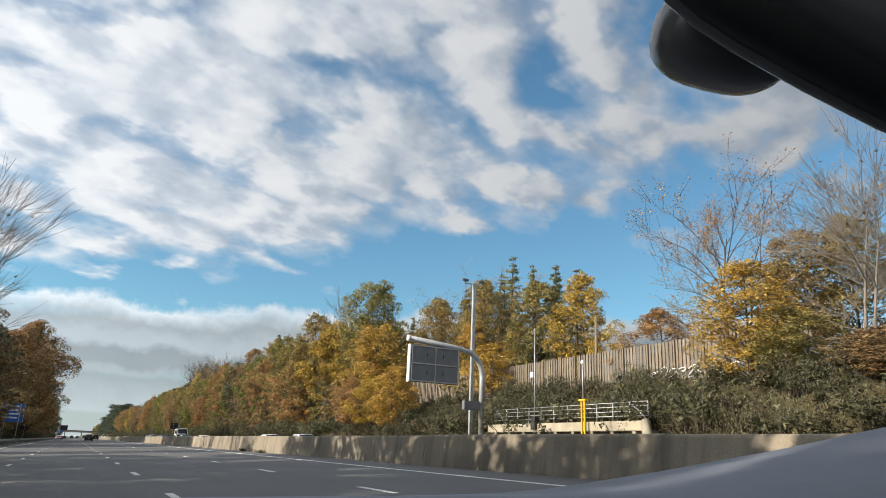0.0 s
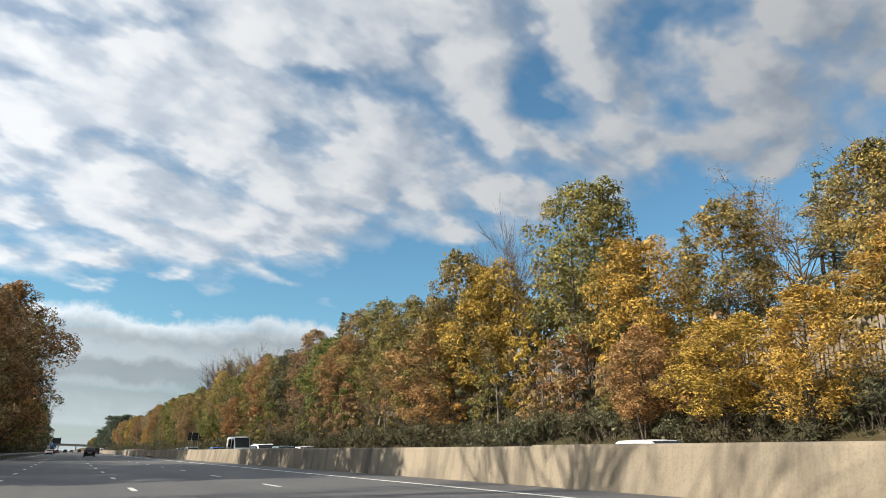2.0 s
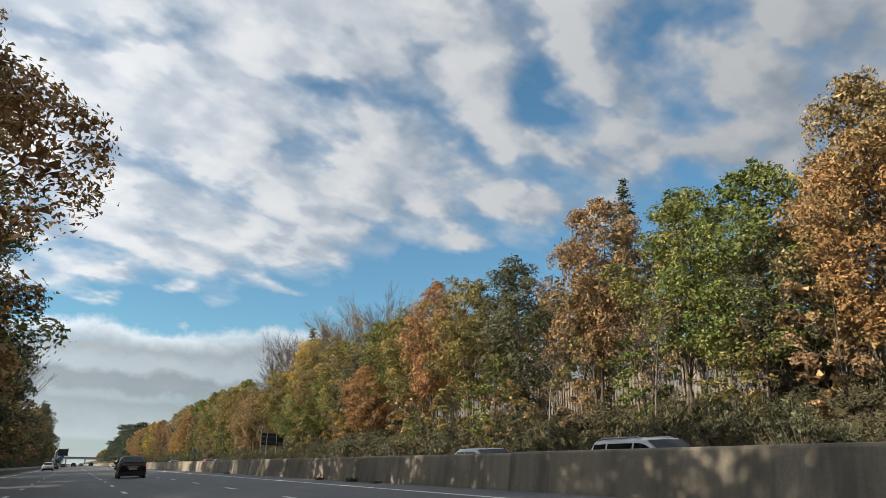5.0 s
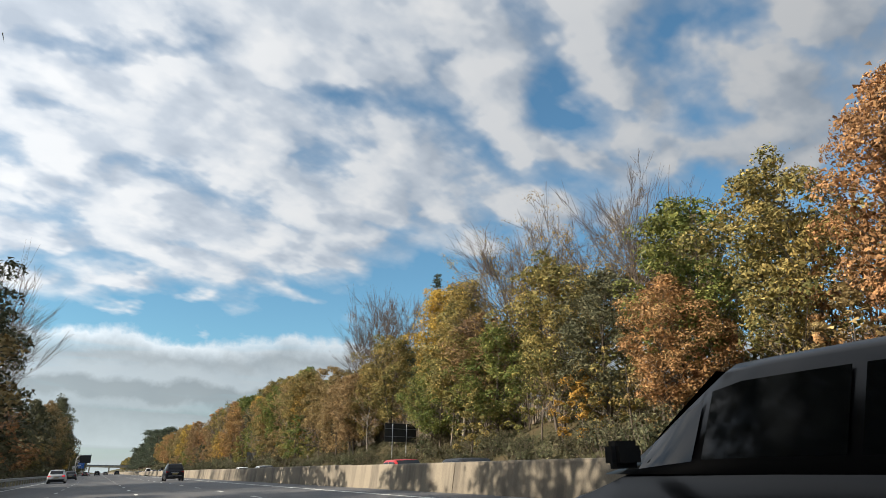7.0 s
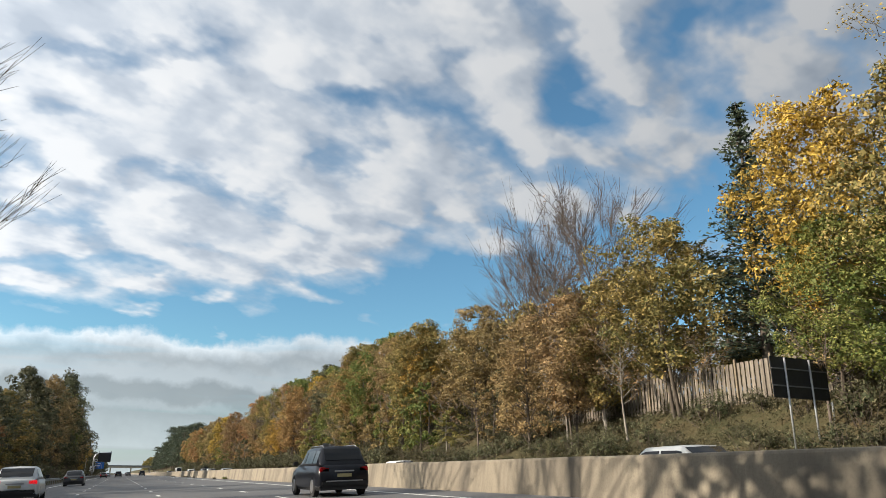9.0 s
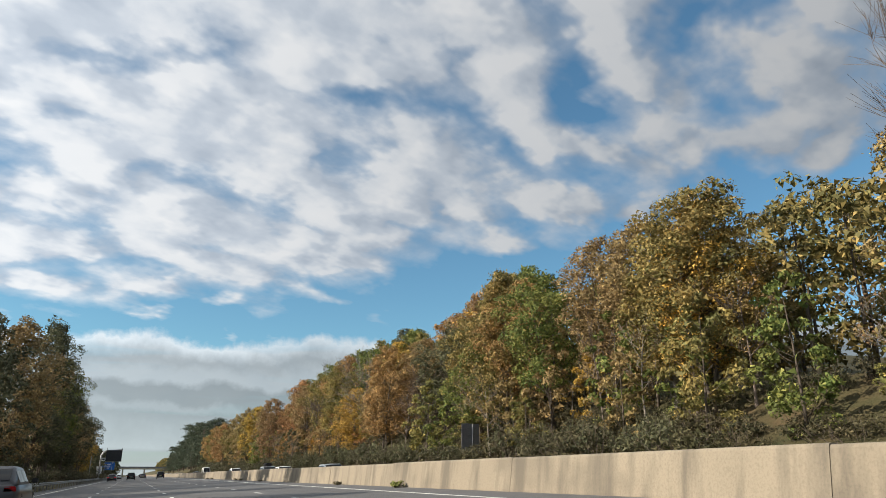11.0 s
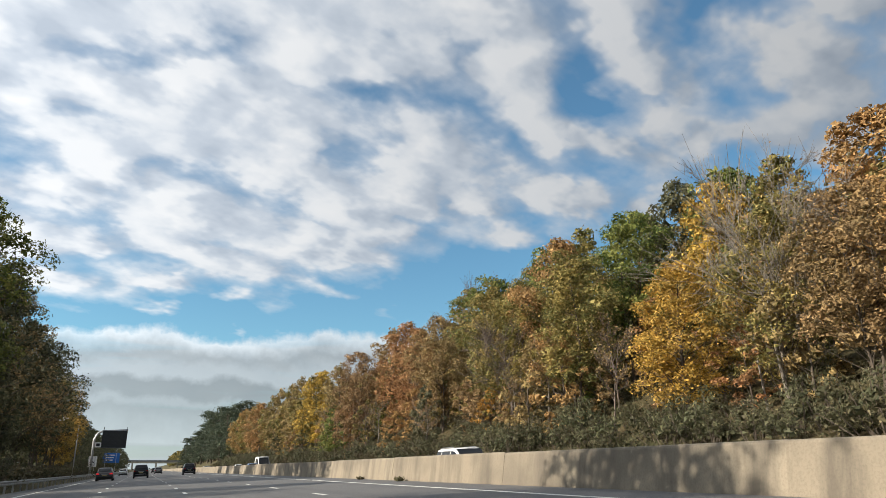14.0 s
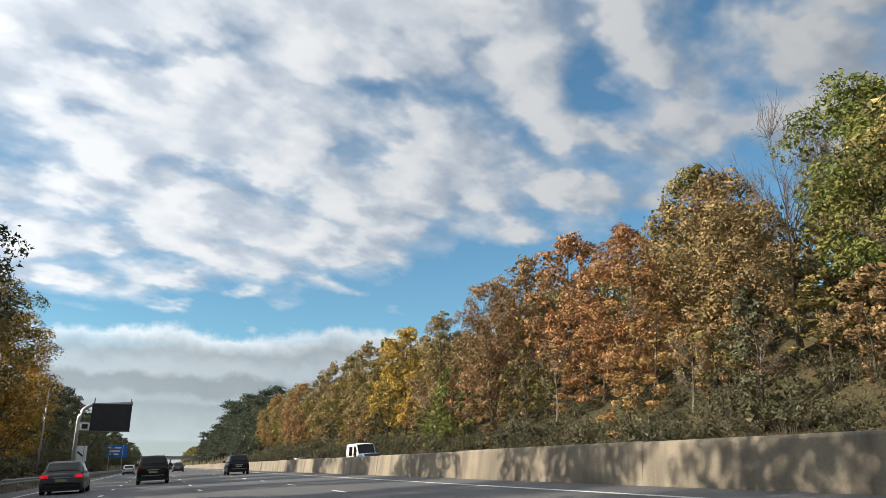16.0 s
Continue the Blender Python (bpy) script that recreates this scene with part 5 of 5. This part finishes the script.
BLACK, NAVY, GREY, SILVER, WHITE = (0.006, 0.006, 0.007), (0.006, 0.007, 0.011), (0.06, 0.062, 0.068), (0.42, 0.44, 0.45), (0.70, 0.70, 0.69)
car("suv", ours(-0.1, 491.3), BLACK, "black sport utility car in the middle lane", 4.5, 1.86, 1.68, "suv")
car("hatchback", ours(-3.9, 480.3), GREY, "dark grey hatchback in the slow lane", 4.4, 1.84, 1.46, "hatch", True)
car("suv", ours(6.9, 511), NAVY, "dark blue sport utility car near the barrier", 4.6, 1.88, 1.69, "suv")
car("saloon", ours(-3.9, 568), SILVER, "small silver car far ahead in the slow lane", 4.4, 1.8, 1.45)
car("saloon", ours(3.5, 574), GREY, "dark car far ahead", 4.5, 1.82, 1.5)
car("saloon", ours(3.6, 640), NAVY, "dark car in the distance", 4.5, 1.82, 1.5)
car("suv", ours(7.2, 275.0), NAVY, "dark blue sport utility car beside the barrier", 4.6, 1.88, 1.69, "suv")
car("hatchback", ours(-4.0, 286.5), SILVER, "silver hatchback with a lit brake lamp", 4.4, 1.84, 1.46, "hatch", True)
car("hatchback", ours(3.7, 195.0), BLACK, "black hatchback in the next lane", 4.3, 1.8, 1.5)
car("saloon", ours(-3.9, 330.0), GREY, "grey saloon in the slow lane", 4.6, 1.82, 1.45)
car("suv", theirs(14.4, 115), WHITE, "white sport utility car behind the barrier", 4.6, 1.86, 1.66, "suv")
car("saloon", theirs(18.0, 115.5), WHITE, "white saloon behind the barrier", 4.6, 1.82, 1.44)
car("hatchback", theirs(14.4, 108.6), (0.20, 0.27, 0.26), "pale green hatchback behind the barrier", 4.2, 1.78, 1.48)
car("hatchback", theirs(14.4, 135.5), (0.03, 0.10, 0.36), "bright blue hatchback behind the barrier", 4.2, 1.8, 1.52)
car("van", theirs(18.0, 142.5), WHITE, "white high-roof minibus van behind the barrier", 5.9, 2.0, 2.7, "van")
car("hatchback", theirs(14.4, 162.5), SILVER, "silver hatchback behind the barrier", 4.3, 1.8, 1.5)
car("suv", theirs(14.4, 153.2), SILVER, "silver estate with roof rails behind the barrier", 4.6, 1.84, 1.6, "suv")
car("hatchback", theirs(14.4, 228), (0.34, 0.02, 0.02), "red hatchback behind the barrier", 4.2, 1.78, 1.5)
car("saloon", theirs(14.4, 220.4), BLACK, "black saloon behind the barrier", 4.6, 1.82, 1.44)
car("hatchback", theirs(14.4, 263.4), SILVER, "silver hatchback behind the barrier", 4.3, 1.8, 1.48)
car("saloon", theirs(18.0, 296), WHITE, "white saloon behind the barrier", 4.6, 1.82, 1.46)
car("saloon", theirs(14.4, 359.5), WHITE, "white saloon behind the barrier", 4.6, 1.82, 1.48)
car("hatchback", theirs(14.4, 379.2), WHITE, "white hatchback behind the barrier", 4.2, 1.8, 1.5)
car("suv", theirs(14.4, 388.6), SILVER, "silver estate with a black roof box", 4.6, 1.84, 1.6, "suv", box_on_roof=True)
car("suv", theirs(14.4, 418.0), WHITE, "white estate behind the barrier", 4.6, 1.84, 1.62, "suv")
car("van", theirs(18.0, 508), WHITE, "white van behind the barrier", 5.4, 1.95, 2.5, "van")
car("hatchback", theirs(14.4, 492), (0.12, 0.2, 0.34), "blue hatchback behind the barrier", 4.2, 1.8, 1.5)
for i, y in enumerate((540, 575, 610, 660, 700)):
    car("saloon", theirs(14.4 if i % 2 else 18.0, y), (WHITE, SILVER, GREY)[i % 3], "distant car behind the barrier", 4.5, 1.82, 1.5)
for i, y in enumerate((62, 74)):
    car("saloon", theirs(18.0, y), (SILVER, WHITE)[i % 2], "pale saloon behind the barrier", 4.5, 1.82, 1.46)

# ---- litter and weeds at the foot of the barrier ----
weed = shrub("weed_clump", 111, LEAF["G"], "green weeds growing at the foot of the barrier", 0.5, 0.45, 900, 0.05)
weed.matrix_basis = pose(10.95, 334, FALL * 10.95)
weed.scale = (0.5, 1.2, 0.7)
debris = shrub("debris_heap", 112, LEAF["H"], "dark heap of dead leaves and litter by the barrier", 0.5, 0.28, 500, 0.06)
debris.matrix_basis = pose(10.95, 48, FALL * 10.95)
debris.scale = (0.5, 1.8, 0.6)
for y in (53, 165, 169, 174, 199, 386, 390, 418, 425, 345, 372):
    d = copy_thing(debris, pose(10.95, y + 0.7 * math.sin(y), FALL * 10.95))
    d.scale = (0.4, 0.4 + 0.5 * abs(math.sin(y * 1.7)), 0.3 + 0.4 * abs(math.cos(y)))

# ---- the car that the film was made from, at the start of its way ----
def own_car():
    c = thing("car", pose(0.42, 0, 0.012, 0, -math.degrees(math.atan(FALL)), 0), "grey car with an open windscreen, dashboard and mirror seen from inside", "car")

    def ring(y, hw, z0, z1):
        return [(-hw * 0.93, y, z0), (-hw, y, z0 + 0.12), (-hw, y, z1 - 0.2), (-hw * 0.96, y, z1 - 0.05), (0, y, z1), (hw * 0.96, y, z1 - 0.05), (hw, y, z1 - 0.2), (hw, y, z0 + 0.12), (hw * 0.93, y, z0)]

    st = [(-2.7, 0.78, 0.35, 0.80), (-2.6, 0.86, 0.24, 0.86), (-1.8, 0.9, 0.22, 0.88), (0.0, 0.9, 0.2, 0.86), (0.55, 0.9, 0.22, 0.88), (1.3, 0.87, 0.24, 0.80), (1.65, 0.78, 0.3, 0.62)]
    part("body", loft([ring(*s) for s in st]), paint(GREY), c, smooth=True)
    for sx in (-1, 1):
        for y in (-1.9, 0.85):
            wheel(c, sx * 0.82, y, 0.32)
    # the dashboard: a long padded shelf, higher over the instruments
    rings = []
    for i in range(25):
        x = -0.86 + 1.72 * i / 24
        hump = 0.075 * smooth(0.12, 0.55, x) - 0.012 * math.sin(3.0 * x)
        front, back = 0.86, 0.30
        rings.append([(x, back, 0.80), (x, back - 0.02, 0.915 + hump * 0.6), (x, back + 0.06, 0.962 + hump), (x, 0.55, 0.976 + hump), (x, front, 0.955 + hump * 0.4), (x, front + 0.03, 0.80)])
    part("dashboard", loft(rings), M["dash"], c, "blue-grey padded dashboard top", True)
    part("instrument_cowl", box((0.5, 0.2, 0.08), (0.62, 0.36, 0.985), 0.03), M["trim"], c)
    for sx in (-1, 1):
        tube("windscreen_pillar", [(sx * 0.80, 0.62, 0.90), (sx * 0.70, 0.05, 1.42)], 0.045, M["trim"], c)
        tube("rear_pillar", [(sx * 0.80, -2.2, 0.86), (sx * 0.66, -1.5, 1.44)], 0.07, M["trim"], c)
    part("roof", box((1.36, 1.5, 0.05), (0, -0.72, 1.46), 0.02), paint(GREY), c)
    # the mirror: a rounded shell on a stalk, with the sensor pod on the screen in front of it
    def pebble(half, power):
        bm = bmesh.new()
        bmesh.ops.create_uvsphere(bm, u_segments=28, v_segments=18, radius=1)
        for v in bm.verts:
            v.co = Vector([h * math.copysign(abs(k) ** power, k) for h, k in zip(half, v.co)])
        return bm

    def set_at(ob, m):
        ob.matrix_parent_inverse = c.matrix_basis.inverted()
        ob.matrix_basis = m

    turn = Matrix(((0.8619, 0.2789, -0.4235), (-0.2908, -0.4125, -0.8633), (-0.4155, 0.8672, -0.2744))).to_4x4()
    mir = part("rear_view_mirror", pebble((0.113, 0.048, 0.022), 0.62), M["trim"], c, "black interior rear-view mirror shell", True)
    set_at(mir, Matrix.Translation((0.336, 0.203, 1.259)) @ turn)
    part("mirror_rim", pebble((0.117, 0.051, 0.008), 0.62), M["pod"], mir, "glossy grey rim", True)
    part("mirror_glass", pebble((0.104, 0.041, 0.0235), 0.62), M["mirror"], mir, "dark tinted mirror glass", True)
    pod = part("sensor_pod", pebble((0.044, 0.031, 0.03), 0.75), M["pod"], c, "shiny grey sensor pod", True)
    turn = Matrix(((0.9038, 0.0621, -0.4235), (-0.3819, -0.3299, -0.8633), (-0.1933, 0.942, -0.2744))).to_4x4()
    set_at(pod, Matrix.Translation((0.329, 0.281, 1.2785)) @ turn)
    tube("mirror_stalk", [(-0.06, 0.24, 1.28), (-0.05, 0.10, 1.45)], 0.016, M["trim"], c)


M["dash"] = plain("padded_dashboard", (0.16, 0.17, 0.20), 0.6, 0, 0.12, 5)
M["mirror"] = plain("mirror_glass", (0.03, 0.03, 0.035), 0.15, 0.0, 0.0, 5)
M["pod"] = plain("glossy_grey_plastic", (0.10, 0.10, 0.10), 0.22, 0, 0.1, 5, 0.6)
own_car()
